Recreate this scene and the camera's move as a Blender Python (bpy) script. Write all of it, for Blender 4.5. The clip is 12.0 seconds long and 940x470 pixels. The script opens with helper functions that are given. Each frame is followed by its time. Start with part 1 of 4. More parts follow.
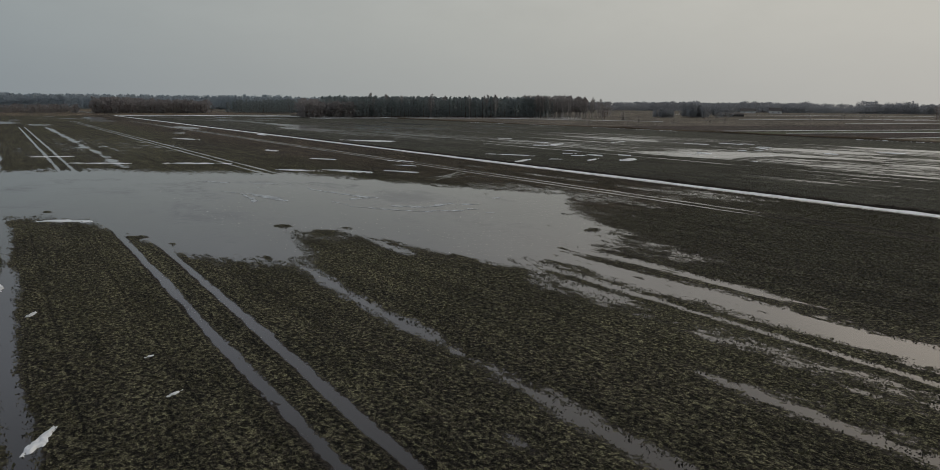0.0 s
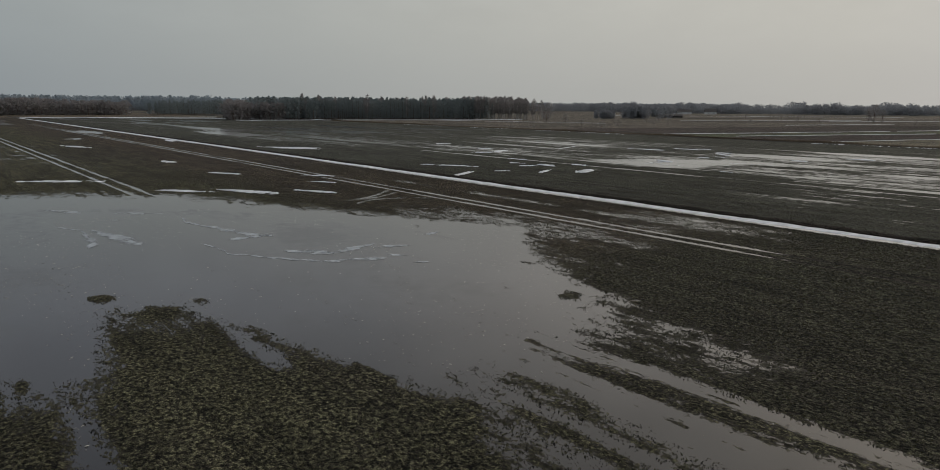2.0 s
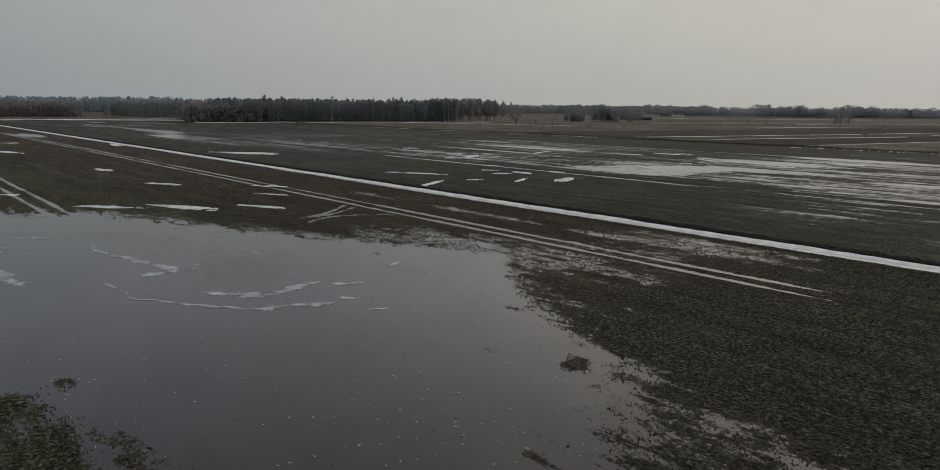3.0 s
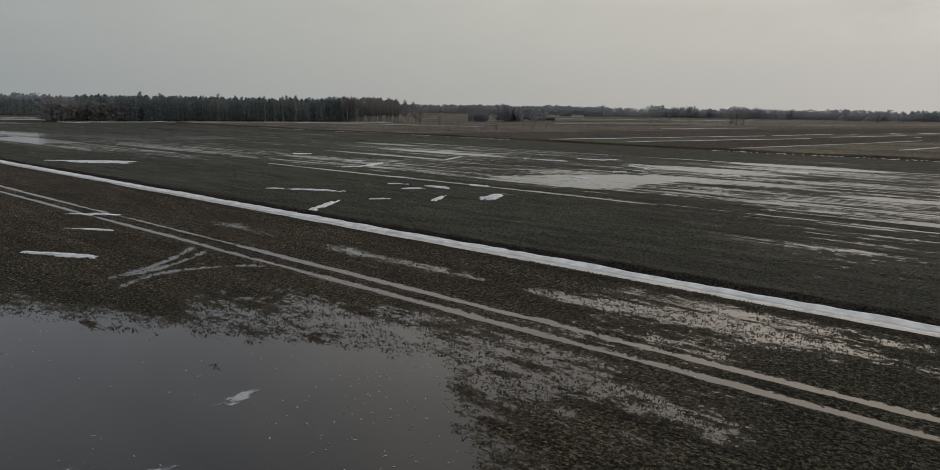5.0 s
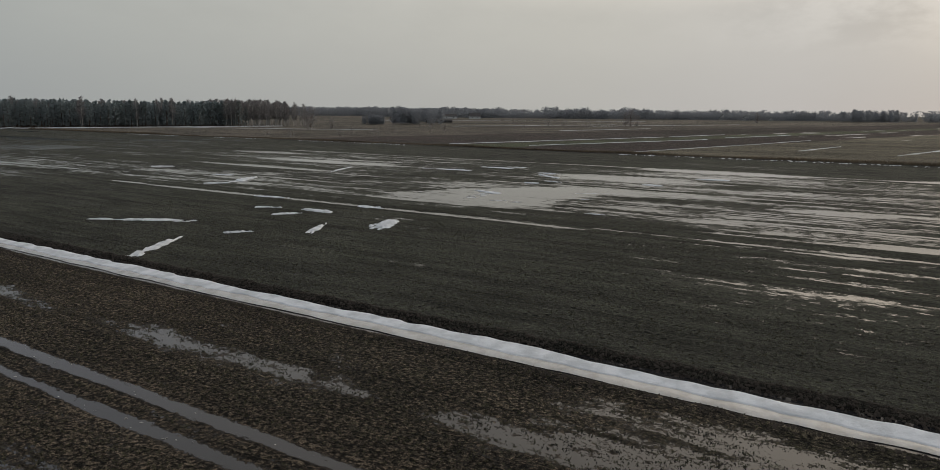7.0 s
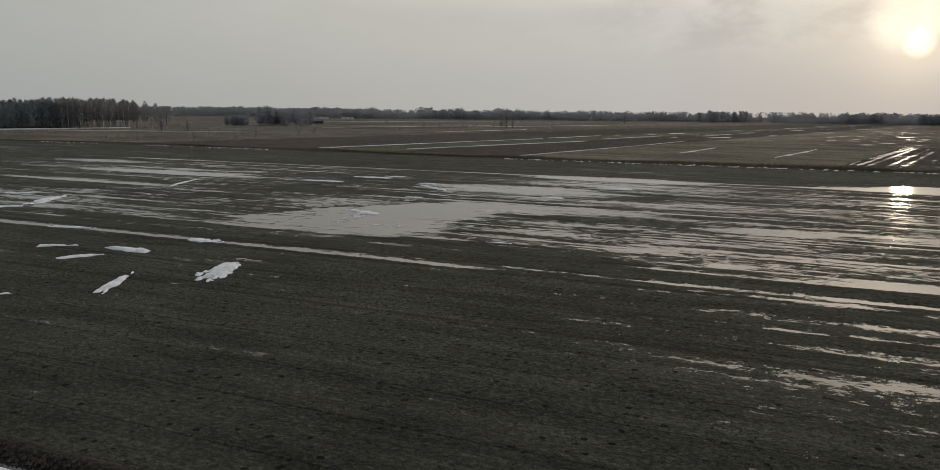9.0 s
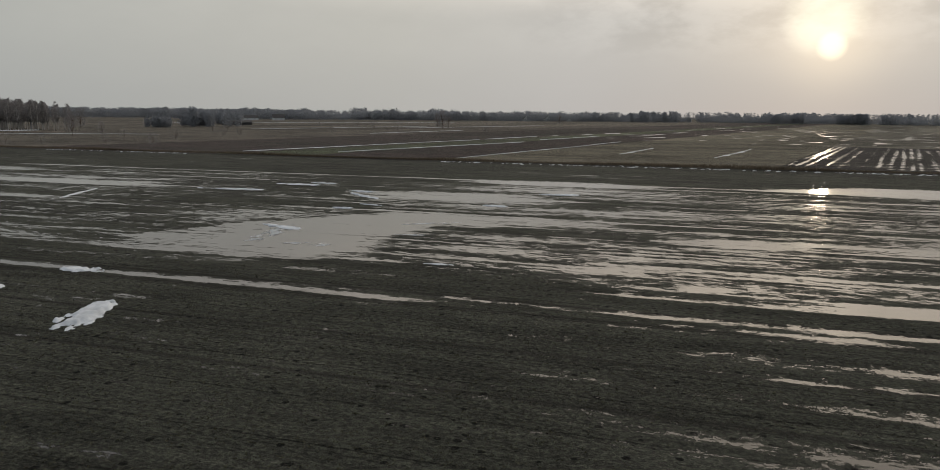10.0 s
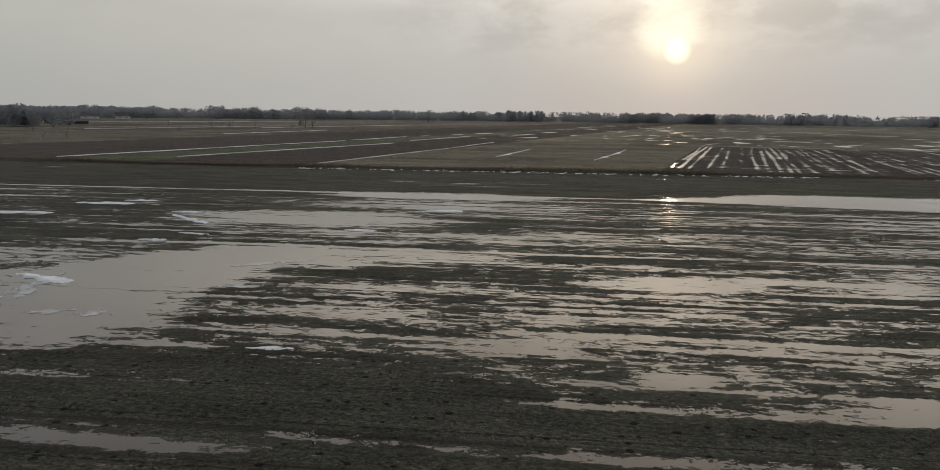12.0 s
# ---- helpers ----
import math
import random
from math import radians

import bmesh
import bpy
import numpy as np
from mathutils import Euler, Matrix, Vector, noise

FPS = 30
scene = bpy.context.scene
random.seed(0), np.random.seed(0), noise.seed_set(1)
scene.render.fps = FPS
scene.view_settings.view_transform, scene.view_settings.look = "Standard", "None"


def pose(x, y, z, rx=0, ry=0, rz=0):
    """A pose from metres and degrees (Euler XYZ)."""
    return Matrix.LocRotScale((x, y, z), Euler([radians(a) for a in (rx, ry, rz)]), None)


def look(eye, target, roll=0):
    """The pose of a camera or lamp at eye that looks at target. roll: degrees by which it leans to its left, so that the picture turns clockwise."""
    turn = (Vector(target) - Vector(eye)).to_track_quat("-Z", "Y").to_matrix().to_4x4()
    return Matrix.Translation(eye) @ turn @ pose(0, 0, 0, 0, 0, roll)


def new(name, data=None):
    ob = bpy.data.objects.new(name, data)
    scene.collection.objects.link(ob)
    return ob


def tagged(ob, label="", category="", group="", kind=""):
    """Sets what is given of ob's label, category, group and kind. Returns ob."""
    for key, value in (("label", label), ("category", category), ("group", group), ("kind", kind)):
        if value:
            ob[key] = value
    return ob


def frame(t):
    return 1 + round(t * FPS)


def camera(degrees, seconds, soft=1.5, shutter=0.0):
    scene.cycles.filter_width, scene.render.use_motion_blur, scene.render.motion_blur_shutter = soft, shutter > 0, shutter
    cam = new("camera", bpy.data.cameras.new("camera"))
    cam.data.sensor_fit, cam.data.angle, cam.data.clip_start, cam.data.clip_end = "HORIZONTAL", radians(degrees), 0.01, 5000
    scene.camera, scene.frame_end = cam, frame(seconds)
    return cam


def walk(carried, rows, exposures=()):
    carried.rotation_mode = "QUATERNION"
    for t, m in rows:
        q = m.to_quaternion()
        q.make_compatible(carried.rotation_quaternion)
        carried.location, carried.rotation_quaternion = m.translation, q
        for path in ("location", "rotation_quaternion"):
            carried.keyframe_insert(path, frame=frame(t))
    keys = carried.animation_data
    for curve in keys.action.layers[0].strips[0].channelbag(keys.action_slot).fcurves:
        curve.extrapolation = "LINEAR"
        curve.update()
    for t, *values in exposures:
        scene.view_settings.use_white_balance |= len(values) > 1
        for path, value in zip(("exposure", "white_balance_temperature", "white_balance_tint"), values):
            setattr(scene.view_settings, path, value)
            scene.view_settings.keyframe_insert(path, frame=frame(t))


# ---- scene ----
cam = camera(68.0, 12.0, soft=0.5)
PATH = [
    (0, (-0.927, -3.177, 10.107), (0.17, -1.546, 9.738), 0.4),
    (0.5, (1.997, 0.696, 10.253), (3.126, 2.304, 9.883), 0.3),
    (1, (4.877, 4.566, 10.303), (6.041, 6.15, 9.935), 0.4),
    (1.5, (7.702, 8.225, 10.412), (8.9, 9.784, 10.044), 0.3),
    (2, (10.743, 12.044, 10.493), (11.976, 13.576, 10.127), 0.4),
    (2.5, (13.778, 15.712, 10.608), (15.046, 17.215, 10.242), 0.5),
    (3, (17.129, 20.122, 10.596), (18.43, 21.597, 10.236), 0.5),
    (3.5, (20.686, 24.785, 10.567), (22.024, 26.227, 10.208), 0.5),
    (4, (24.337, 29.328, 10.539), (25.717, 30.73, 10.181), 0.5),
    (4.5, (27.928, 33.4, 10.524), (29.364, 34.745, 10.165), 0.8),
    (5, (31.238, 36.581, 10.58), (32.735, 37.858, 10.222), 0.8),
    (5.5, (34.353, 39.187, 10.617), (35.904, 40.4, 10.262), 0.7),
    (6, (37.827, 41.893, 10.696), (39.423, 43.045, 10.342), 0.7),
    (6.5, (41.28, 44.3, 10.75), (42.91, 45.403, 10.395), 0.6),
    (7, (44.62, 46.5, 10.907), (46.287, 47.548, 10.557), 0.5),
    (7.5, (47.83, 48.72, 10.979), (49.538, 49.7, 10.631), 0.5),
    (8, (51.175, 50.927, 11.041), (52.925, 51.83, 10.694), 0.5),
    (8.5, (54.857, 53.081, 11.099), (56.647, 53.903, 10.751), 0.6),
    (9, (59.094, 54.973, 11.112), (60.921, 55.709, 10.766), 0.6),
    (9.5, (63.173, 56.487, 11.109), (65.031, 57.143, 10.765), 0.5),
    (10, (67.057, 57.959, 11.12), (68.945, 58.526, 10.777), 0.5),
    (10.5, (71.422, 59.334, 11.117), (73.336, 59.804, 10.775), 0.6),
    (11, (75.598, 60.344, 11.168), (77.532, 60.725, 10.826), 0.7),
    (11.5, (79.973, 61.243, 11.21), (81.922, 61.533, 10.868), 0.7),
    (12, (84.237, 61.952, 11.231), (86.197, 62.159, 10.889), 0.7),
]
walk(cam, [(t, look(eye, target, roll)) for t, eye, target, roll in PATH])


# ---- light: a hazy overcast evening, the sun low behind thin cloud ----
SUN_AZ, SUN_EL = 99.9, 4.95          # degrees from +y towards +x, and above the horizon
SUN = Vector((math.sin(radians(SUN_AZ)) * math.cos(radians(SUN_EL)), math.cos(radians(SUN_AZ)) * math.cos(radians(SUN_EL)), math.sin(radians(SUN_EL))))


class Nodes:
    """Small helper to wire node trees."""

    def __init__(self, tree):
        self.tree = tree
        tree.nodes.clear()

    def add(self, kind, **values):
        node = self.tree.nodes.new(kind)
        for key, value in values.items():
            setattr(node, key, value)
        return node

    def link(self, a, b):
        self.tree.links.new(a, b)

    def feed(self, socket, value):
        if isinstance(value, bpy.types.NodeSocket):
            self.link(value, socket)
        else:
            socket.default_value = value

    def math(self, op, a, b=0.0, c=0.0, clamp=False):
        node = self.add("ShaderNodeMath", operation=op, use_clamp=clamp)
        for socket, value in zip(node.inputs, (a, b, c)):
            self.feed(socket, value)
        return node.outputs[0]

    def mix(self, fac, a, b, blend="MIX"):
        node = self.add("ShaderNodeMix", data_type="RGBA", blend_type=blend)
        self.feed(node.inputs[0], fac)
        for socket, value in ((node.inputs[6], a), (node.inputs[7], b)):
            self.feed(socket, (*value, 1.0) if isinstance(value, tuple) and len(value) == 3 else value)
        return node.outputs[2]

    def span(self, value, a, b, c=0.0, d=1.0):
        node = self.add("ShaderNodeMapRange", interpolation_type="SMOOTHSTEP")
        for socket, v in zip(node.inputs, (value, a, b, c, d)):
            self.feed(socket, v)
        return node.outputs[0]

    def ramp(self, value, stops):
        node = self.add("ShaderNodeValToRGB")
        els = node.color_ramp.elements
        while len(els) < len(stops):
            els.new(0.5)
        for el, (pos, col) in zip(els, stops):
            el.position, el.color = pos, (*col, 1.0)
        self.feed(node.inputs[0], value)
        return node.outputs[0]

    def noise(self, vector, scale, detail=3.0, rough=0.55):
        node = self.add("ShaderNodeTexNoise")
        self.link(vector, node.inputs["Vector"])
        node.inputs["Scale"].default_value = scale
        node.inputs["Detail"].default_value = detail
        node.inputs["Roughness"].default_value = rough
        return node.outputs[0]

    def scaled(self, vector, sx, sy, sz):
        node = self.add("ShaderNodeMapping")
        self.link(vector, node.inputs[0])
        node.inputs["Scale"].default_value = (sx, sy, sz)
        return node.outputs[0]


def make_world():
    world = bpy.data.worlds.new("evening_sky")
    world.use_nodes = True
    scene.world = world
    n = Nodes(world.node_tree)
    way = n.add("ShaderNodeTexCoord").outputs["Generated"]
    dot = n.add("ShaderNodeVectorMath", operation="DOT_PRODUCT")
    n.link(way, dot.inputs[0])
    dot.inputs[1].default_value = SUN
    near = dot.outputs["Value"]
    half = n.math("MULTIPLY_ADD", near, 0.5, 0.5)
    up = n.add("ShaderNodeSeparateXYZ")
    n.link(way, up.inputs[0])
    z = n.math("MAXIMUM", up.outputs[2], 0.0)
    low = n.ramp(half, SKY_LOW)
    high = n.ramp(half, SKY_HIGH)
    base = n.mix(n.span(z, 0.12, 0.30), low, high)
    base = n.mix(n.span(z, 0.0, 0.13), n.mix(1.0, base, (0.86, 0.87, 0.90), "MULTIPLY"), base)
    # thin cloud, drawn out level, strongest round the sun
    cloud = n.noise(n.scaled(way, 6.0, 6.0, 14.0), 1.5, 5.0, 0.6)
    veil = n.math("MULTIPLY", n.span(near, 0.90, 0.985), n.math("SUBTRACT", n.span(cloud, 0.38, 0.60), 0.5))
    veil = n.math("MULTIPLY", veil, n.span(z, 0.06, 0.12))
    soft = n.math("MULTIPLY", n.math("SUBTRACT", cloud, 0.5), n.span(z, 0.05, 0.4, 0.05, 0.7))
    base = n.mix(1.0, base, n.math("ADD", n.math("MULTIPLY_ADD", veil, 0.17, 1.0), soft), "MULTIPLY")
    # the sun's disc in the haze, and the bright thin cloud just above it
    lift = n.add("ShaderNodeVectorMath", operation="DOT_PRODUCT")
    n.link(way, lift.inputs[0])
    lift.inputs[1].default_value = (SUN + Vector((0.0, 0.010, 0.040))).normalized()
    gap = n.math("ADD", lift.outputs["Value"], n.math("MULTIPLY", n.math("SUBTRACT", cloud, 0.5), 0.0016))
    gap = n.span(gap, math.cos(radians(3.3)), 1.0)
    wide = n.math("MULTIPLY", n.math("POWER", n.math("MAXIMUM", lift.outputs["Value"], 0.0), 100.0), n.span(z, 0.01, 0.10, 0.25, 1.0))
    ring = n.math("POWER", n.math("MAXIMUM", near, 0.0), 800.0)
    disc = n.span(near, math.cos(radians(1.15)), math.cos(radians(0.2)))
    glow = n.mix(1.0, n.mix(1.0, (0.225, 0.172, 0.110), wide, "MULTIPLY"), n.mix(1.0, (0.25, 0.25, 0.18), gap, "MULTIPLY"), "ADD")
    glow = n.mix(1.0, glow, n.mix(1.0, (0.20, 0.15, 0.08), ring, "MULTIPLY"), "ADD")
    glow = n.mix(1.0, glow, n.mix(1.0, (0.50, 0.42, 0.27), disc, "MULTIPLY"), "ADD")
    total = n.mix(1.0, base, glow, "ADD")
    sky = n.add("ShaderNodeTexSky", sky_type="NISHITA", sun_disc=False, sun_elevation=radians(SUN_EL), sun_rotation=radians(SUN_AZ),
                air_density=1.0, dust_density=1.0, ozone_density=1.0)
    clear = n.add("ShaderNodeBackground")
    clear.inputs[1].default_value = 0.001
    n.link(sky.outputs[0], clear.inputs[0])
    hazy = n.add("ShaderNodeBackground")
    hazy.inputs[1].default_value = HAZE_STRENGTH
    n.link(total, hazy.inputs[0])
    add = n.add("ShaderNodeAddShader")
    n.link(clear.outputs[0], add.inputs[0])
    n.link(hazy.outputs[0], add.inputs[1])
    n.link(add.outputs[0], n.add("ShaderNodeOutputWorld").inputs[0])


HAZE_STRENGTH = 1.0
SKY_LOW = [(0.0, (0.17, 0.19, 0.20)), (0.42, (0.290, 0.322, 0.332)), (0.70, (0.418, 0.426, 0.402)), (0.92, (0.520, 0.506, 0.462)), (0.975, (0.555, 0.535, 0.50)), (1.0, (0.535, 0.512, 0.475))]
SKY_HIGH = [(0.0, (0.30, 0.32, 0.34)), (0.5, (0.42, 0.45, 0.505)), (0.67, (0.52, 0.535, 0.56)), (0.86, (0.96, 0.90, 0.82)), (0.95, (1.55, 1.38, 1.17)), (1.0, (2.0, 1.72, 1.38))]
make_world()

lamp = bpy.data.lights.new("sun", "SUN")
lamp.energy, lamp.angle, lamp.color = 0.02, radians(1.2), (1.0, 0.80, 0.58)
new("sun", lamp).matrix_world = look(SUN * 300, (0, 0, 0))


# ---- materials ----
def material(name):
    mat = bpy.data.materials.new(name)
    mat.use_nodes = True
    n = Nodes(mat.node_tree)
    out = n.add("ShaderNodeOutputMaterial")
    skin = n.add("ShaderNodeBsdfPrincipled")
    n.link(skin.outputs[0], out.inputs[0])
    return mat, n, skin


def bump(n, skin, height, strength, distance):
    node = n.add("ShaderNodeBump")
    node.inputs["Strength"].default_value, node.inputs["Distance"].default_value = strength, distance
    n.link(height, node.inputs["Height"])
    n.link(node.outputs[0], skin.inputs["Normal"])




RELIEF = 0.35      # the land is this much flatter than its wetness is deep


def ground_material():
    mat, n, skin = material("field_soil_and_crop")
    place = n.add("ShaderNodeNewGeometry").outputs["Position"]
    cover = n.add("ShaderNodeVertexColor", layer_name="cover").outputs[0]
    xyz = n.add("ShaderNodeSeparateXYZ")
    n.link(place, xyz.inputs[0])
    fine = n.noise(n.scaled(place, 1, 0.6, 1), 6.0, 4.0, 0.75)
    grain = n.noise(place, 19.0, 3.0, 0.7)
    patch = n.noise(n.scaled(place, 0.5, 0.10, 1), 1.0, 4.0, 0.6)
    broad = n.noise(n.scaled(place, 0.06, 0.02, 1), 1.0, 3.0, 0.6)
    rows = n.noise(n.scaled(place, 2.6, 0.04, 0), 1.0, 2.0, 0.6)
    # tone varies at random; its dark end paints the shade between tufts
    tone = n.math("MULTIPLY", n.math("MULTIPLY_ADD", n.math("SUBTRACT", n.span(fine, 0.30, 0.70, 0.28, 1.50), 0.95), n.span(xyz.outputs[0], 71.0, 75.0, 1.0, 0.5), 0.95), n.math("MULTIPLY_ADD", n.math("SUBTRACT", n.span(grain, 0.32, 0.68, 0.12, 1.75), 0.95), n.span(xyz.outputs[0], 71.0, 75.0, 1.0, 0.4), 0.95))
    tone = n.math("MULTIPLY", tone, n.span(patch, 0.3, 0.7, 0.75, 1.25))
    tone = n.math("MULTIPLY", tone, n.span(rows, 0.3, 0.7, 0.84, 1.14))
    drill = n.noise(n.scaled(place, 6.5, 0.10, 0), 1.0, 2.0, 0.6)
    sown = n.span(xyz.outputs[0], 71.0, 75.0, 0.35, 1.0)
    tone = n.math("MULTIPLY", tone, n.math("MULTIPLY_ADD", n.math("SUBTRACT", n.span(drill, 0.3, 0.7, 0.88, 1.12), 1.0), sown, 1.0))
    # dark drill lines, one every few metres
    line = n.math("ABSOLUTE", n.math("SUBTRACT", n.math("MODULO", n.math("ADD", xyz.outputs[0], 345.2), 3.45), 0.6))
    line = n.math("ADD", line, n.math("MULTIPLY", n.math("SUBTRACT", fine, 0.5), 0.25))
    tone = n.math("MULTIPLY", tone, n.span(line, 0.01, 0.10, 0.40, 1.0))
    # tufts with bare gaps on the western side, the gaps' shade put into colour
    clump = n.noise(n.scaled(place, 1.0, 0.8, 1), 6.8, 2.0, 0.6)
    tone = n.math("MULTIPLY", tone, n.math("MULTIPLY_ADD", n.math("SUBTRACT", n.span(clump, 0.42, 0.57, 0.22, 1.52), 1.0), n.span(xyz.outputs[0], 71.0, 75.0, 1.0, 0.25), 1.0))
    # dark scattered tufts and clods among the eastern rows
    cell = n.add("ShaderNodeTexVoronoi")
    n.link(n.scaled(place, 1.9, 1.7, 0), cell.inputs["Vector"])
    cell.inputs["Scale"].default_value = 1.0
    kept = n.add("ShaderNodeSeparateColor")
    n.link(cell.outputs["Color"], kept.inputs[0])
    reach = n.span(kept.outputs[0], 0.35, 1.0, -0.02, 0.28)
    tuft = n.math("MULTIPLY", n.span(n.math("ADD", n.math("SUBTRACT", cell.outputs["Distance"], reach), n.math("MULTIPLY", n.math("SUBTRACT", grain, 0.5), 0.2)), 0.02, -0.03), n.span(xyz.outputs[0], 71.0, 75.0))
    tuft = n.math("MULTIPLY", tuft, n.span(xyz.outputs[0], 216.0, 212.0))
    tone = n.math("MULTIPLY", tone, n.math("MULTIPLY_ADD", tuft, -0.85, 1.0))
    soil = n.mix(n.span(patch, 0.3, 0.75), (0.035, 0.031, 0.023), (0.056, 0.049, 0.036))
    soil = n.mix(n.span(xyz.outputs[0], 71.0, 75.0), soil, n.mix(n.span(patch, 0.3, 0.75), (0.036, 0.036, 0.029), (0.054, 0.053, 0.043)))
    leaf = n.mix(n.span(n.math("ADD", fine, n.math("MULTIPLY", n.math("SUBTRACT", broad, 0.5), 0.5)), 0.36, 0.60), soil, cover)
    colour = n.mix(1.0, leaf, tone, "MULTIPLY")
    # mud near the water's level: dark, wet and smooth, with puddles in its hollows
    east = n.span(xyz.outputs[0], 71.0, 74.0)

    def swing(value):
        """Noise stretched to run from -1 to 1."""
        return n.math("MULTIPLY", n.math("SUBTRACT", value, 0.5), 5.0)

    def by_side(value, a, b):
        return n.math("MULTIPLY", swing(value), n.math("MULTIPLY_ADD", east, b - a, a))

    scraps = n.noise(n.scaled(place, 2.1, 0.75, 1), 1.0, 5.0, 0.72)
    ridge = n.noise(n.scaled(place, 1.35, 0.03, 0), 1.0, 3.0, 0.62)
    pools = n.noise(n.scaled(place, 0.5, 0.14, 1), 1.0, 3.0, 0.6)
    level = n.math("ADD", n.math("DIVIDE", xyz.outputs[2], RELIEF), by_side(fine, 0.042, 0.042))
    for value, a, b in ((grain, 0.014, 0.028), (scraps, 0.046, 0.078), (ridge, 0.014, 0.046), (pools, 0.034, 0.044)):
        level = n.math("ADD", level, by_side(value, a, b))
    wet = n.span(level, 0.05, 0.0)
    film = n.span(level, 0.004, -0.002)
    colour = n.mix(n.math("MULTIPLY", wet, 0.55), colour, (0.026, 0.022, 0.019))
    colour = n.mix(film, colour, (0.022, 0.021, 0.021))
    n.link(colour, skin.inputs["Base Color"])
    rough = n.span(wet, 0.0, 1.0, 0.95, 0.7)
    n.link(n.math("MULTIPLY", rough, n.span(film, 0.0, 1.0, 1.0, 0.14)), skin.inputs["Roughness"])
    n.link(n.span(film, 0.0, 1.0, 0.12, 0.25), skin.inputs["Specular IOR Level"])
    relief = n.math("ADD", fine, n.math("MULTIPLY", grain, 0.4))
    bump(n, skin, relief, 0.9, 0.17)
    # standing water is level whatever lies under it
    rough_way = skin.inputs["Normal"].links[0].from_socket
    level_way = n.add("ShaderNodeMix", data_type="VECTOR")
    n.link(film, level_way.inputs[0])
    n.link(rough_way, level_way.inputs[4])
    level_way.inputs[5].default_value = (0.0, 0.0, 1.0)
    n.link(level_way.outputs[1], skin.inputs["Normal"])
    return mat


def water_material():
    mat, n, skin = material("flood_water")
    place = n.add("ShaderNodeNewGeometry").outputs["Position"]
    drift = n.noise(n.scaled(place, 0.10, 0.05, 1), 1.0, 4.0, 0.6)
    fine = n.noise(place, 1.1, 3.0, 0.6)
    n.link(n.mix(n.span(drift, 0.35, 0.7), (0.014, 0.014, 0.015), (0.032, 0.031, 0.030)), skin.inputs["Base Color"])
    n.link(n.span(n.math("MULTIPLY", drift, n.span(fine, 0.3, 0.7, 0.9, 1.1)), 0.42, 0.68, 0.05, 0.24), skin.inputs["Roughness"])
    skin.inputs["IOR"].default_value = 1.33
    bump(n, skin, n.noise(n.scaled(place, 1.0, 1.6, 1.0), 2.6, 3.0), 0.16, 0.02)
    return mat


def snow_material(name, light, dark, gloss):
    mat, n, skin = material(name)
    place = n.add("ShaderNodeNewGeometry").outputs["Position"]
    big, small = n.noise(place, 0.9, 4.0), n.noise(place, 7.0, 3.0)
    n.link(n.mix(n.span(big, 0.36, 0.66), light, dark), skin.inputs["Base Color"])
    skin.inputs["Roughness"].default_value = gloss
    bump(n, skin, n.math("ADD", small, n.math("MULTIPLY", big, 2.0)), 0.5, 0.05)
    return mat


def plain_material(name, a, b, scale, gloss=0.9, relief=0.3, island=True, thin=0.0):
    """A matt surface whose colour wanders between a and b."""
    mat, n, skin = material(name)
    geo = n.add("ShaderNodeNewGeometry")
    spot = n.noise(geo.outputs["Position"], scale, 3.0, 0.6)
    fac = n.span(spot, 0.3, 0.7)
    if island:
        fac = n.math("MULTIPLY_ADD", geo.outputs["Random Per Island"], 0.6, n.math("MULTIPLY", fac, 0.4))
    tint = n.mix(fac, a, b)
    n.link(tint, skin.inputs["Base Color"])
    if thin:
        pass_on = n.add("ShaderNodeBsdfTranslucent")
        n.link(tint, pass_on.inputs[0])
        blend = n.add("ShaderNodeMixShader")
        blend.inputs[0].default_value = thin
        n.link(skin.outputs[0], blend.inputs[1])
        n.link(pass_on.outputs[0], blend.inputs[2])
        n.link(blend.outputs[0], [x for x in n.tree.nodes if x.type == "OUTPUT_MATERIAL"][0].inputs[0])
    skin.inputs["Roughness"].default_value = gloss
    skin.inputs["Specular IOR Level"].default_value = 0.2
    if relief:
        bump(n, skin, spot, relief, 0.03)
    return mat


GROUND = ground_material()
WATER = water_material()
SNOW = snow_material("old_snow", (0.70, 0.72, 0.74), (0.50, 0.52, 0.535), 0.75)


def thin_ice_material():
    """Slushy ice that thins out towards its edge, where the water shows through."""
    mat, n, skin = material("thin_ice")
    place = n.add("ShaderNodeNewGeometry").outputs["Position"]
    thick = n.add("ShaderNodeSeparateColor")
    n.link(n.add("ShaderNodeVertexColor", layer_name="thick").outputs[0], thick.inputs[0])
    cloud = n.noise(n.scaled(place, 1.0, 0.8, 1), 0.9, 5.0, 0.62)
    body = n.math("MULTIPLY", n.span(n.math("ADD", thick.outputs[0], n.math("MULTIPLY", n.math("SUBTRACT", cloud, 0.5), 3.0)), 0.05, 1.15), 0.75)
    n.link(n.mix(n.span(cloud, 0.35, 0.65), (0.24, 0.27, 0.29), (0.46, 0.50, 0.53)), skin.inputs["Base Color"])
    skin.inputs["Roughness"].default_value = 0.4
    clear = n.add("ShaderNodeBsdfTransparent")
    blend = n.add("ShaderNodeMixShader")
    n.link(body, blend.inputs[0])
    n.link(clear.outputs[0], blend.inputs[1])
    n.link(skin.outputs[0], blend.inputs[2])
    n.link(blend.outputs[0], [x for x in n.tree.nodes if x.type == "OUTPUT_MATERIAL"][0].inputs[0])
    return mat


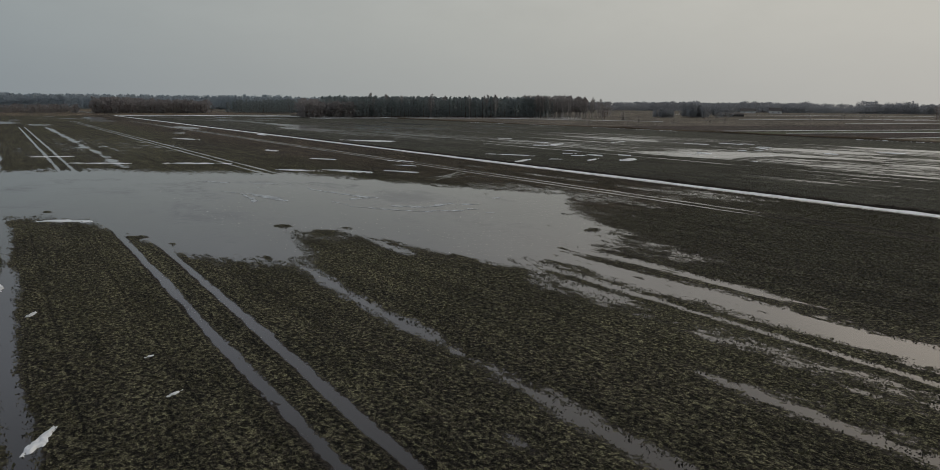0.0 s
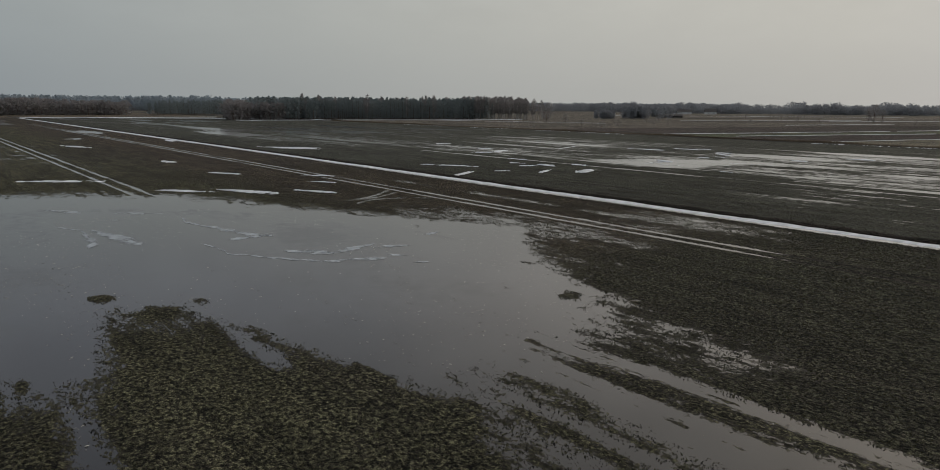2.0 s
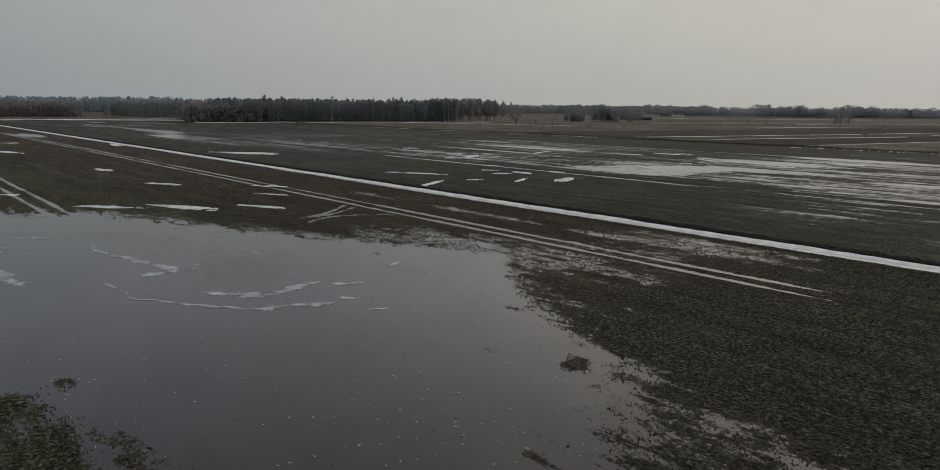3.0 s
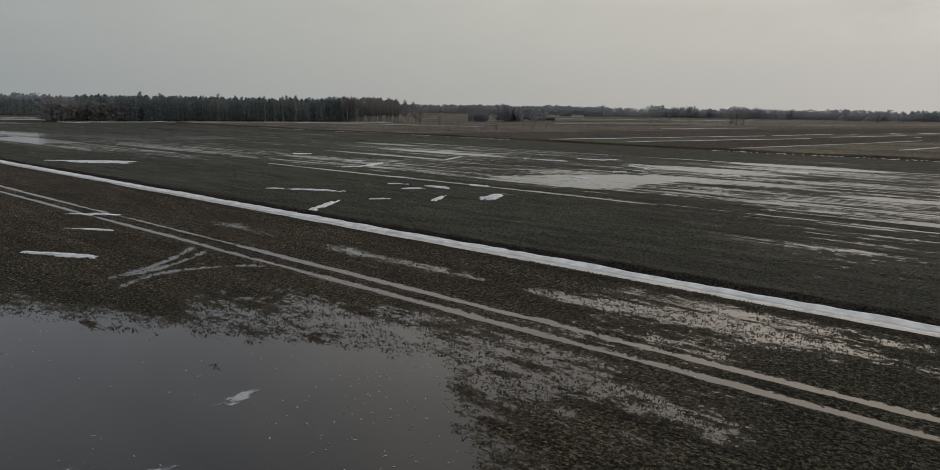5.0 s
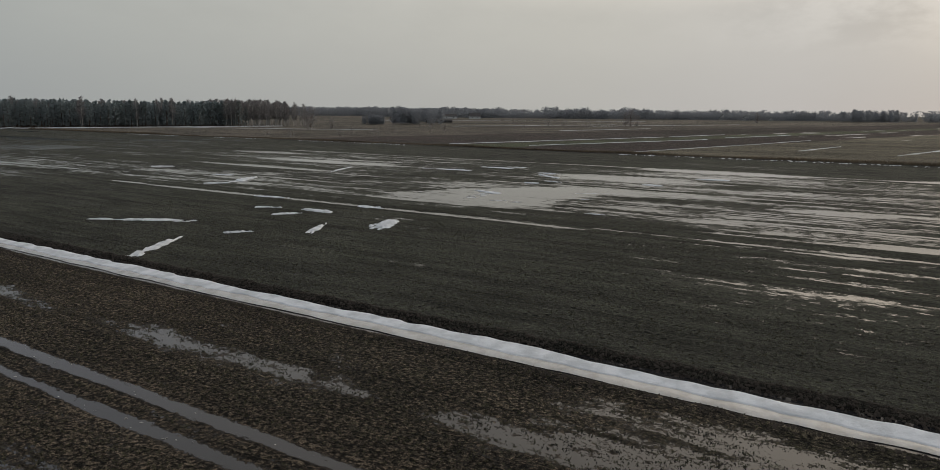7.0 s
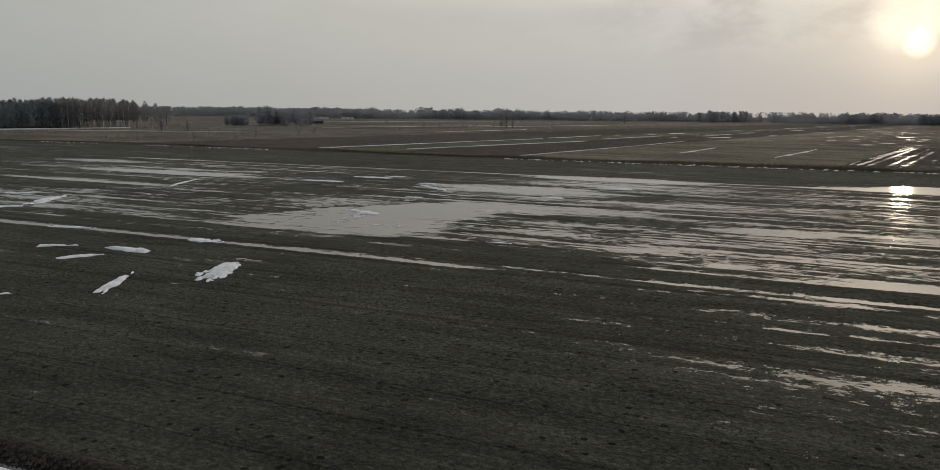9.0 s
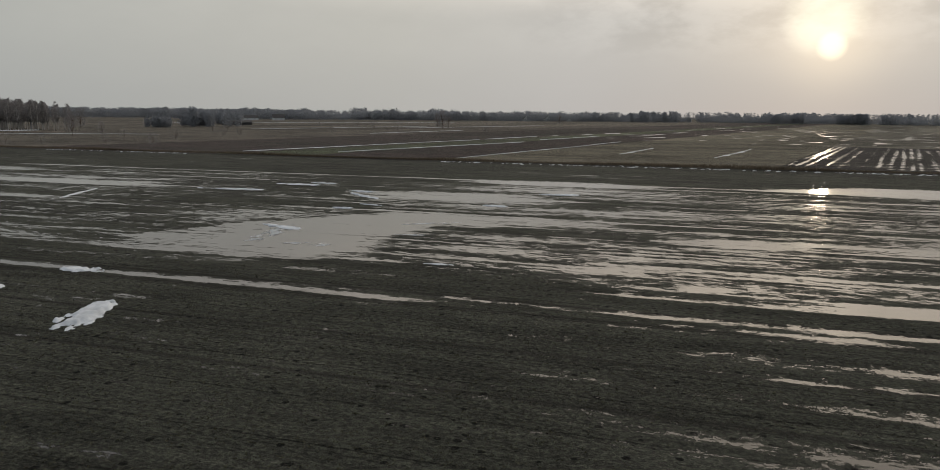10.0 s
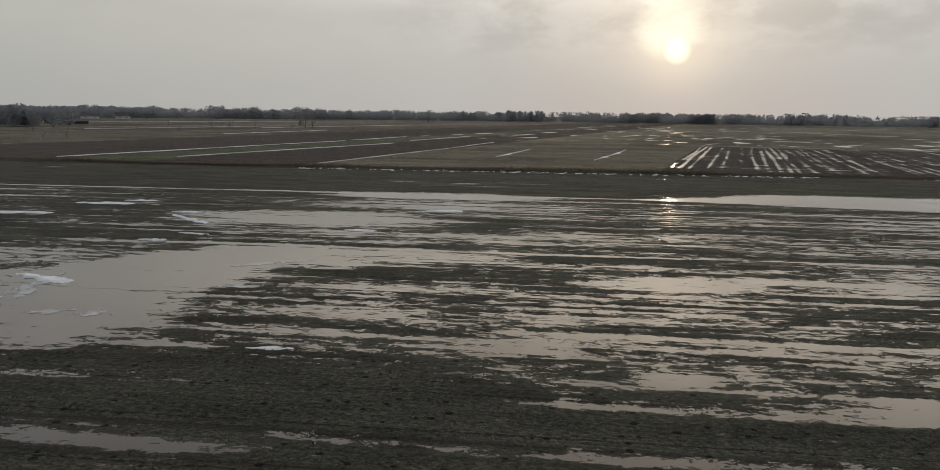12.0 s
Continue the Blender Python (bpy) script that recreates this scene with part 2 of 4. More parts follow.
THIN_ICE = thin_ice_material()
DITCH_ICE = snow_material("ditch_ice", (0.46, 0.45, 0.43), (0.33, 0.32, 0.295), 0.25)
CROP = plain_material("young_wheat", (0.036, 0.037, 0.020), (0.083, 0.076, 0.045), 0.6, 0.85, 0.0)
CLOD = plain_material("soil_clods", (0.022, 0.018, 0.015), (0.055, 0.045, 0.036), 1.5, 0.95, 0.0)
DRY_GRASS = plain_material("dry_grass", (0.09, 0.072, 0.052), (0.19, 0.155, 0.11), 0.5, 0.9, 0.0, True, 0.35)
STRAW = plain_material("wet_straw", (0.36, 0.34, 0.29), (0.52, 0.50, 0.44), 2.0, 0.7, 0.0)
# needles paler and bluer than their own green: haze put into the colour
HAZED_PINE = plain_material("hazed_pine_needles", (0.215, 0.250, 0.258), (0.305, 0.340, 0.340), 0.3, 0.9, 0.0, True, 0.5)
PINE_BARK = plain_material("pine_bark", (0.07, 0.05, 0.04), (0.16, 0.11, 0.08), 0.6, 0.9, 0.0)
BIRCH_BARK = plain_material("birch_bark", (0.32, 0.30, 0.28), (0.50, 0.48, 0.45), 0.8, 0.8, 0.0)
# twigs lightened and greyed, with the haze before them put into the colour
HAZED_TWIGS = plain_material("hazed_bare_twigs", (0.215, 0.200, 0.198), (0.30, 0.285, 0.28), 0.3, 0.9, 0.0, True, 0.45)
# far trees: distance haze put into the base colour as pale blue-grey
FAR_HAZE_TWIGS = plain_material("far_haze_twigs", (0.285, 0.298, 0.318), (0.325, 0.337, 0.356), 0.1, 0.9, 0.0, True, 0.40)
FAR_HAZE_PINE = plain_material("far_haze_pine", (0.32, 0.37, 0.41), (0.38, 0.43, 0.47), 0.1, 0.9, 0.0, True, 0.5)
PLASTER = plain_material("house_plaster", (0.56, 0.57, 0.57), (0.64, 0.65, 0.65), 0.8, 0.85, 0.1, False)
ROOF = plain_material("roof_sheet", (0.055, 0.052, 0.05), (0.095, 0.088, 0.085), 0.6, 0.7, 0.1, False)
GLASS = plain_material("window_glass", (0.03, 0.035, 0.04), (0.05, 0.055, 0.06), 1.0, 0.1, 0.0, False)


# ---- noise on arrays ----
def lattice(ix, iy, seed):
    h = (ix.astype(np.int64) * 374761393 + iy.astype(np.int64) * 668265263 + seed * 974634777) & 0xFFFFFFFF
    h = ((h ^ (h >> 13)) * 1274126177) & 0xFFFFFFFF
    return ((h ^ (h >> 16)) & 0xFFFF) / 65535.0


def vnoise(x, y, seed):
    """Smooth noise between -1 and 1, one swing a unit."""
    ix, iy = np.floor(x), np.floor(y)
    fx, fy = x - ix, y - iy
    fx, fy = fx * fx * (3 - 2 * fx), fy * fy * (3 - 2 * fy)
    a, b = lattice(ix, iy, seed), lattice(ix + 1, iy, seed)
    c, d = lattice(ix, iy + 1, seed), lattice(ix + 1, iy + 1, seed)
    return 2 * ((a * (1 - fx) + b * fx) * (1 - fy) + (c * (1 - fx) + d * fx) * fy) - 1


def fbm(x, y, seed, octaves=3):
    total, amp = 0.0, 0.5
    for k in range(octaves):
        total = total + amp * vnoise(x * 2**k + 17.3 * k, y * 2**k - 9.1 * k, seed + k)
        amp *= 0.55
    return total


def smooth(v, a, b):
    t = np.clip((v - a) / (b - a), 0, 1)
    return t * t * (3 - 2 * t)


# ---- the lie of the land ----
DITCH_X, FAR_DITCH_X, WATER_Z = 71.72, 222.5, -0.20 * RELIEF


def strip(x, y, at, half, y0, y1, deep, fade=4.0, broken=0.0, seed=0, edge=0.0):
    """Depth below the water's level of a long shallow trough along the rows; broken: how much it dries out in places."""
    run = np.minimum(smooth(y, y0 - fade, y0 + fade), 1 - smooth(y, y1 - fade, y1 + fade))
    wander = 0.25 * half * vnoise(y * 0.11 + seed, x * 0 + seed, 90 + seed)
    depth = deep * 1.15 - max(deep / half, edge) * np.abs(x - at - wander) - 0.2 * (1 - run)
    return np.maximum(depth - broken * np.maximum(0, vnoise(y * 0.16, x * 0 + at, 60 + seed) + 0.15), -0.3)


# the wet rows of the eastern field: where, half their width, from, to, how far they dry out in places
EAST_ROWS = ((180.7, 0.8, 52, 190, 0.02), (140.6, 1.7, -60, 106, 0.012), (105.45, 0.95, 72, 150, 0.015), (106.1, 0.3, 38, 74, 0.05), (104.9, 0.5, 20, 70, 0.13),
             (130.1, 0.6, 10, 50, 0.05), (127.9, 0.5, 38, 60, 0.05), (119.1, 0.75, 34, 67, 0.025), (116.4, 0.55, 44, 64, 0.04), (114.7, 0.42, -40, 68, 0.012),
             (110.4, 0.42, -20, 65, 0.012), (112.7, 0.35, 40, 62, 0.06), (102.4, 0.16, 44, 62, 0.10), (98.1, 0.30, 46, 56, 0.12), (92.3, 0.15, 48, 62, 0.12),
             (110.8, 0.35, 70, 92, 0.07), (115.1, 0.4, 75, 86, 0.06), (135.6, 0.5, 20, 66, 0.09))


def soggy(x, y, cx, cy, rx, ry, amount):
    return amount * np.exp(-(((x - cx) / rx) ** 2 + ((y - cy) / ry) ** 2))


def main_pond(x, y):
    far = np.interp(x, [-40, -1, 8, 21, 33, 39, 43, 49, 56], [122, 120, 118, 107, 98, 88, 76, 66, 52])
    near = np.interp(x, [-40, 0, 5, 6.5, 9.5, 15.3, 17.2, 20.5, 22.3, 24.6, 26, 32, 36, 40.5, 44, 50, 56], [74, 68, 63, 53, 42, 39, 48.5, 46.5, 43, 33, 29, 30, 32, 35, 45, 51, 58])
    return np.clip(np.minimum(0.014 * (far - y), 0.022 * (y - near)), -0.125, np.interp(x, [36, 50], [0.34, 0.09]))


def wetness(x, y):
    """How far the smoothed ground lies under the water, in metres (negative: above it)."""
    # western field
    west = main_pond(x, y) - 0.42 * np.clip(vnoise(x / 1.1, y / 2.0, 82) * (0.6 + fbm(x / 8, y / 10, 83)) - 0.45, 0, 1)
    west = np.maximum(west, strip(x, y, 30.1, 1.3, -60, 44, 0.10))
    west = np.maximum(west, strip(x, y, 25.4, 1.3, -60, 31, 0.012, broken=0.06, seed=1, edge=0.03))
    west = np.maximum(west, strip(x, y, 27.2, 0.32, -60, 34, 0.07, broken=0.03, seed=8))
    west = np.maximum(west, strip(x, y, 33.1, 0.35, 14, 44, 0.06, seed=2))
    west = np.maximum(west, strip(x, y, 38.2, 1.4, 26, 40, 0.02, 5, 0.03, seed=3, edge=0.05))
    west = np.maximum(west, strip(x, y, 20.7, 0.55, -60, 13, 0.06, 3, 0.04, seed=4, edge=0.15))
    west = np.maximum(west, strip(x, y, 14.0, 0.50, -60, 40, 0.06, 3, 0.05, seed=5, edge=0.15))
    west = np.maximum(west, strip(x, y, 15.2, 0.6, 112, 330, 0.06, 6, 0.06, seed=6))
    west = np.maximum(west, strip(x, y, -1.45, 1.0, -60, 420, 0.09, 6, 0.03, seed=7, edge=0.22))
    for at, deep in ((6.15, 0.10), (8.0, 0.10), (30.6, 0.07), (32.4, 0.06), (57.75, 0.10), (59.5, 0.085)):
        north = 330 if at < 20 else 420
        south = -60 if at < 20 else (96 if at < 40 else 36)
        west = np.maximum(west, strip(x, y, at, 0.26 if at > 50 else 0.23, south, north, deep, 6, 0.07 if at > 50 else 0.03, seed=int(at)))
    arcs = np.abs(y - 79.4 + 0.11 * (x - 52) ** 2) / np.sqrt(1 + (0.22 * (x - 52)) ** 2)
    for start in (47.0, 49.0):
        arcs = np.minimum(arcs, np.abs(y - 80.4 - 0.057 * (x - start) ** 2) / np.sqrt(1 + (0.114 * (x - start)) ** 2))
    west = np.maximum(west, strip(x, y, 64.1, 0.4, 44, 96, 0.03, 4, 0.10, seed=9))
    turn = 0.062 * (1.1 - arcs / 0.26) - 0.3 * (1 - smooth(x, 46.5, 48) * (1 - smooth(x, 56.5, 58)))
    west = np.maximum(west, np.maximum(turn, -0.3))
    speckle = soggy(x, y, 68.0, 47.0, 5.5, 9.5, 0.136) + soggy(x, y, 61.5, 50, 3.5, 8.0, 0.060) + soggy(x, y, 50, 63, 8.5, 13, 0.150) + soggy(x, y, 54.3, 50, 4.0, 9, 0.095) + soggy(x, y, 46.0, 43, 3.0, 8, 0.085) + soggy(x, y, 37.3, 27.5, 3.0, 5.0, 0.14) + soggy(x, y, 25.6, 18, 2.2, 20, 0.080) + soggy(x, y, 21.5, 6, 1.6, 9, 0.08) + soggy(x, y, 11.3, 12.3, 0.5, 1.2, 0.13)
    speckle = speckle + soggy(x, y, 66, 73, 4, 22, 0.05) + soggy(x, y, 16, 180, 34, 60, 0.082)
    west = np.maximum(west, -0.125 + np.minimum(speckle, 0.145))
    west = np.maximum(west, strip(x, y, 21.8, 0.35, 37, 49, 0.05, 2, 0.04, seed=11, edge=0.15))
    # small islands of mud in the pond
    for cx, cy, r in ((18.1, 53.3, 0.8), (22.2, 49.4, 0.9), (20.2, 48.6, 1.0), (34.3, 56.3, 0.35), (35.5, 59.6, 0.3)):
        west = west - soggy(x, y, cx, cy, 0.8 * r, 1.2 * r, 0.19)
    # eastern field: long wet rows at fixed spacings, broken pools, and damp ground between them
    east = np.full(x.shape, -0.125)
    for at, half, y0, y1, broken in EAST_ROWS:
        east = np.maximum(east, strip(x, y, at, half, y0, y1, 0.085 * min(1.0, half / 0.65), 4, broken, seed=int(at), edge=0.18))
    shore = np.interp(y, [66, 74, 80, 86, 90, 98, 104, 110], [137, 135, 130, 120, 113, 112, 114, 124]) + 1.5 * vnoise(y / 3.0, y * 0, 81)
    pool = np.minimum(np.minimum(x - shore, 3 * (np.interp(y, [60, 88, 100, 107], [140.4, 140.4, 129, 115]) - x)), np.minimum(0.9 * (y - 66), 0.42 * (107 - y))) * 0.016
    east = np.maximum(east, np.clip(pool, -0.125, 0.32))
    wedge = np.minimum(np.minimum(x - (180.2 - 0.16 * (48 - y)), 180.6 + 0.45 * (50 - y) - x), np.minimum(x - 175.5, 190.5 - x))
    east = np.maximum(east, np.clip(wedge * 0.06, -0.125, 0.32))
    for cx, cy, rx, ry, deep in ((155.3, 86, 6.0, 17, 0.055), (178.5, 76, 4.5, 16, 0.05), (154.5, 152, 3.2, 24, 0.05), (138.3, 154, 2.0, 22, 0.05), (131.0, 53, 2.3, 8, 0.035), (113.8, 56, 1.5, 2.6, 0.05),
                                 (111.8, 45, 1.6, 6, 0.04), (119.5, 88, 6.5, 7, 0.06), (170, 186, 4, 14, 0.03)):
        east = np.maximum(east, np.clip((deep + 0.1) * (1.15 - ((x - cx) / rx) ** 2 - ((y - cy) / ry) ** 2) - 0.05, -0.125, 2.0 * deep))
    moist = soggy(x, y, 119, 50, 12, 13, 0.118) + soggy(x, y, 124, 71, 9, 16, 0.100) + soggy(x, y, 116, 66, 4, 9, 0.060) + soggy(x, y, 158, 20, 19, 34, 0.125) + soggy(x, y, 170, 74, 9, 20, 0.118) + soggy(x, y, 147, 82, 6, 24, 0.085)
    moist = moist + soggy(x, y, 150, 58, 10, 14, 0.066) + soggy(x, y, 122, 135, 14, 38, 0.118) + soggy(x, y, 133, 100, 6, 9, 0.10) + soggy(x, y, 160, 150, 18, 42, 0.116) + soggy(x, y, 86.5, 46, 5, 9, 0.064) + soggy(x, y, 90, 52, 4, 8, 0.070)
    moist = moist + soggy(x, y, 98.5, 94, 2.2, 8, 0.07) + soggy(x, y, 98, 47, 6, 7, 0.030) + soggy(x, y, 196, 72, 6, 18, 0.062) + soggy(x, y, 150, 290, 60, 90, 0.085) + soggy(x, y, 108, 215, 15, 42, 0.10)
    moist = moist + soggy(x, y, 104.5, 60, 2.2, 16, 0.030) + soggy(x, y, 134, 30, 8, 26, 0.100)
    east = np.maximum(east, -0.120 + np.minimum(moist, 0.135))
    # the drilled ridge between the two wheel rows stays dry
    east = np.where((x > 106.9) & (x < 109.9), np.minimum(east, -0.11), east)
    w = np.where(x < DITCH_X, west, east)
    w = np.where((x < 215) & (y < 560), w, -0.16)
    return w


FURROW_RNG = random.Random(12)
FURROWS = [(96.0, 0.24), (94.4, 0.20), (92.6, 0.17)]
while FURROWS[-1][0] > -60:
    FURROWS.append((FURROWS[-1][0] - FURROW_RNG.choice((1.7, 2.2, 2.8, 4.2)), FURROW_RNG.choice((0.07, 0.09, 0.11, 0.13, 0.16)) - (0.03 if FURROWS[-1][0] < 60 else 0.0)))


def beyond(x, y):
    """Coordinates along and across the strip fields past the far ditch."""
    return 0.966 * x - 0.26 * y, 0.26 * x + 0.966 * y


def furrow_depth(u, v):
    """Depth of the wheel furrows that hold water in the ploughed strip."""
    out = np.zeros(v.shape)
    for at, deep in FURROWS:
        near = np.abs(v - at) < 2.2
        p, q = u[near], v[near]
        here = np.exp(-(((q - at - 0.5 * vnoise(p / 30, p * 0 + at, 52)) / 0.44) ** 2))
        out[near] = np.maximum(out[near], here * (deep + 0.09 * vnoise(p / 11, p * 0 + at, 51) + 0.05 * vnoise(p / 4, p * 0 + at, 53)))
    return out


def height(x, y):
    """The ground's height: shallow water lies in it below 0, open water below WATER_Z."""
    near = smooth(np.hypot(x - 60, y - 60), 700, 250)
    side = np.where(x < DITCH_X, 0.0, 1.0)
    streak = (0.014 + 0.022 * side) * vnoise(x / 1.9, y / 40, 3) + (0.012 + 0.030 * side) * vnoise(x / 0.75, y / 26, 4) + 0.024 * side * vnoise(x / 0.62, y / 5, 14)
    ragged = (0.040 - 0.020 * side) * fbm(x / 2.4, y / 5.5, 5) + (0.036 - 0.024 * side) * fbm(x / 0.85, y / 2.2, 8) + (0.024 - 0.014 * side) * vnoise(x / 0.42, y / 0.80, 11)
    w = wetness(x, y)
    rut = 0.0
    for at in (6.15, 8.0, 30.6, 32.4, 57.75, 59.5):
        rut = rut + np.exp(-(((x - at) / 0.5) ** 2))
    h = -w + near * (streak + ragged * (1 - 0.75 * np.minimum(rut, 1)))
    for at in (6.15, 8.0, 30.6, 32.4, 57.75, 59.5):
        h = h + 0.05 * np.exp(-(((np.abs(x - at) - 0.58) / 0.16) ** 2)) * (1 + vnoise(y / 0.7, x, 13))
    h = h * RELIEF
    # the snow-filled ditch and its far bank
    d = x - DITCH_X - 0.25 * vnoise(y / 9.0, x * 0, 21)
    h = h * (1 - np.exp(-((d / 2.2) ** 4))) + np.exp(-((d / 2.2) ** 4)) * (0.10 - 0.55 * np.exp(-((d / 1.2) ** 4)) + 0.04 * fbm(x / 0.5, y / 0.6, 23))
    h = h + 0.22 * np.exp(-(((d - 1.7) / 0.4) ** 2)) * (1 + 0.5 * vnoise(x / 0.6, y / 0.7, 24))
    # the far ditch between the fields and the meadow
    d = x - FAR_DITCH_X - 2.0 * vnoise(y / 60.0, x * 0, 31)
    h = h + np.where(np.abs(d) < 12, 0.22 * np.exp(-((d - 3.0) / 2.5) ** 2) + 0.02 * np.exp(-(d / 2.0) ** 2), 0)
    # furrows with standing water in the ploughed strip, puddles farther out
    u, v = beyond(x, y)
    tilled = smooth(v, 98, 95) * smooth(u, 224, 226) * smooth(u, 352, 348)
    furrow = np.zeros(v.shape)
    inside = tilled > 0
    if inside.any():
        furrow[inside] = furrow_depth(u[inside], v[inside])
    h = h - RELIEF * tilled * np.clip(0.05 + 0.03 * vnoise(v / 1.4, u / 20, 55) + furrow, 0.0, 0.32)
    far = (u > 352) & (v < 235)
    h = h - RELIEF * np.where(far, np.clip(0.30 * vnoise(v / 9, u / 14, 54) + 0.20 * vnoise(v / 3.0, u / 12, 55) - 0.07, 0.0, 0.35), 0)
    h = h - RELIEF * np.where((y > 240) & (y < 560) & (x < 215), np.clip(0.20 * vnoise(x / 7.0, y / 50, 57) + 0.14 * vnoise(x / 16.0, y / 30, 58) - 0.02, 0.0, 0.3), 0)
    return h


def cover_colour(x, y):
    """The colour of what grows, field by field, with some shade put into it."""
    u, v = beyond(x, y)
    west, east = np.array((0.080, 0.077, 0.046)), np.array((0.068, 0.070, 0.053))
    brown = np.array((0.076, 0.060, 0.043))
    col = np.where((x < DITCH_X)[..., None], west, east)
    drift = 4.0 * vnoise(x / 6, y / 14, 73)
    far_brown = (smooth(x + drift, 38, 52) * (x < DITCH_X))[..., None]
    col = col * (1 - far_brown) + brown * far_brown
    lush = (smooth(x + drift, 32, 38) * (1 - smooth(y + 2 * drift, 34, 52)) * (x < DITCH_X))[..., None]
    col = col * (1 - lush) + np.array((0.048, 0.048, 0.032)) * lush
    # ditch's far bank: the shade among its clods, put into the colour
    col = np.where((np.abs(x - DITCH_X - 1.6) < 0.55)[..., None], np.array((0.034, 0.027, 0.022)), col)
    col = np.where((np.abs(x - FAR_DITCH_X - 0.6 - 2.0 * vnoise(y / 60.0, x * 0, 31)) < 1.3)[..., None], np.array((0.030, 0.025, 0.022)), col)
    for at in (6.15, 8.0, 57.75, 59.5):
        col = np.where((np.abs(x - at) < 0.30)[..., None], np.array((0.026, 0.021, 0.017)), col)
    for at in (92.4, 97.9, 104.3, 106.75):
        col = np.where((np.abs(x - at) < 0.16)[..., None], np.array((0.026, 0.024, 0.020)), col)
    # eastern crop darkens towards the ditch: dimmer light put into its colour
    dimmed = (smooth(x + drift, 94, 74) * (x > DITCH_X))[..., None]
    col = col * (1 - 0.15 * dimmed)
    past = x > FAR_DITCH_X + 2.5
    strips = np.select([v > 300, v > 228, v > 207, v > 170, v > 97, u < 350], [0, 1, 2, 3, 4, 5], 6)
    tones = np.array([(0.165, 0.142, 0.115), (0.074, 0.057, 0.052), (0.105, 0.120, 0.068), (0.062, 0.045, 0.042), (0.190, 0.168, 0.122), (0.036, 0.031, 0.031), (0.160, 0.147, 0.116)])
    col = np.where(past[..., None], tones[strips], col)
    bands = 1 + 0.5 * vnoise(v / 28, u / 170, 71) * (past & (u > 360))
    col = np.where((y > 585)[..., None] & (x < 215)[..., None], np.array((0.17, 0.135, 0.095)), col)
    return col * bands[..., None]


def axis(*runs):
    """Steps from run to run: (start, end, step); a step below 0 grows by that share."""
    out = [runs[0][0]]
    for start, end, step in runs:
        out.extend(np.linspace(start, end, max(1, round((end - start) / step)) + 1)[1:])
    return out


def growing(start, end, first, rate=1.18):
    out, step, at = [], first, start
    while abs(at) < abs(end):
        at += step if end > start else -step
        step *= rate
        out.append(at)
    return out


def add_mesh(name, verts, faces, mats, slots=None, flat=True):
    """A mesh object from arrays; faces: one array of equal-sided faces."""
    mesh = bpy.data.meshes.new(name)
    verts, faces = np.asarray(verts, np.float32), np.asarray(faces, np.int32)
    mesh.vertices.add(len(verts))
    mesh.vertices.foreach_set("co", verts.ravel())
    sides = faces.shape[1]
    mesh.loops.add(faces.size)
    mesh.loops.foreach_set("vertex_index", faces.ravel())
    mesh.polygons.add(len(faces))
    mesh.polygons.foreach_set("loop_start", np.arange(0, faces.size, sides, dtype=np.int32))
    for mat in mats if isinstance(mats, (list, tuple)) else [mats]:
        mesh.materials.append(mat)
    if slots is not None:
        mesh.polygons.foreach_set("material_index", np.asarray(slots, np.int32))
    mesh.update(calc_edges=True)
    mesh.polygons.foreach_set("use_smooth", np.full(len(faces), not flat))
    mesh.validate()
    return new(name, mesh)


def grid_faces(nx, ny):
    i, j = np.meshgrid(np.arange(nx - 1), np.arange(ny - 1), indexing="ij")
    a = (i * ny + j).ravel()
    return np.stack([a, a + ny, a + ny + 1, a + 1], 1)


def build_ground():
    xs = np.array(sorted(growing(-8, -4500, 1.0, 1.25)) + axis((-8, 76, 0.21), (76, 146, 0.30), (146, 200, 0.45), (200, 226, 0.8), (226, 350, 0.85)) + growing(350, 4600, 2.0, 1.035))
    ys = np.array(sorted(growing(-90, -4500, 2.0, 1.12)) + axis((-90, -50, 1.6), (-50, 2, 0.65), (2, 112, 0.40), (112, 200, 1.0), (200, 320, 2.2), (320, 560, 4.0)) + growing(560, 4600, 6.0, 1.12))
    gx, gy = np.meshgrid(xs, ys, indexing="ij")
    gz = height(gx, gy)
    ob = add_mesh("ground", np.stack([gx, gy, gz], -1).reshape(-1, 3), grid_faces(len(xs), len(ys)), GROUND, flat=False)
    layer = ob.data.color_attributes.new("cover", "FLOAT_COLOR", "POINT")
    rgb = np.ones((gx.size, 4), np.float32)
    rgb[:, :3] = cover_colour(gx, gy).reshape(-1, 3)
    layer.data.foreach_set("color", rgb.ravel())
    tagged(ob, "flat waterlogged farmland with young wheat, bare mud and wheel ruts", "ground", kind="structure")


build_ground()
water = add_mesh("water", [(-600, -600, WATER_Z), (1500, -600, WATER_Z), (1500, 700, WATER_Z), (-600, 700, WATER_Z)], [(0, 1, 2, 3)], WATER)
tagged(water, "still grey flood water lying in the hollows of the field", "water", kind="structure")


# ---- snow and ice ----
def set_thick(ob, values):
    """How thick the sheet is, point by point, for its material."""
    layer = ob.data.color_attributes.new("thick", "FLOAT_COLOR", "POINT")
    rgb = np.ones((len(values), 4), np.float32)
    rgb[:, :3] = np.clip(values, 0, 1)[:, None]
    layer.data.foreach_set("color", rgb.ravel())


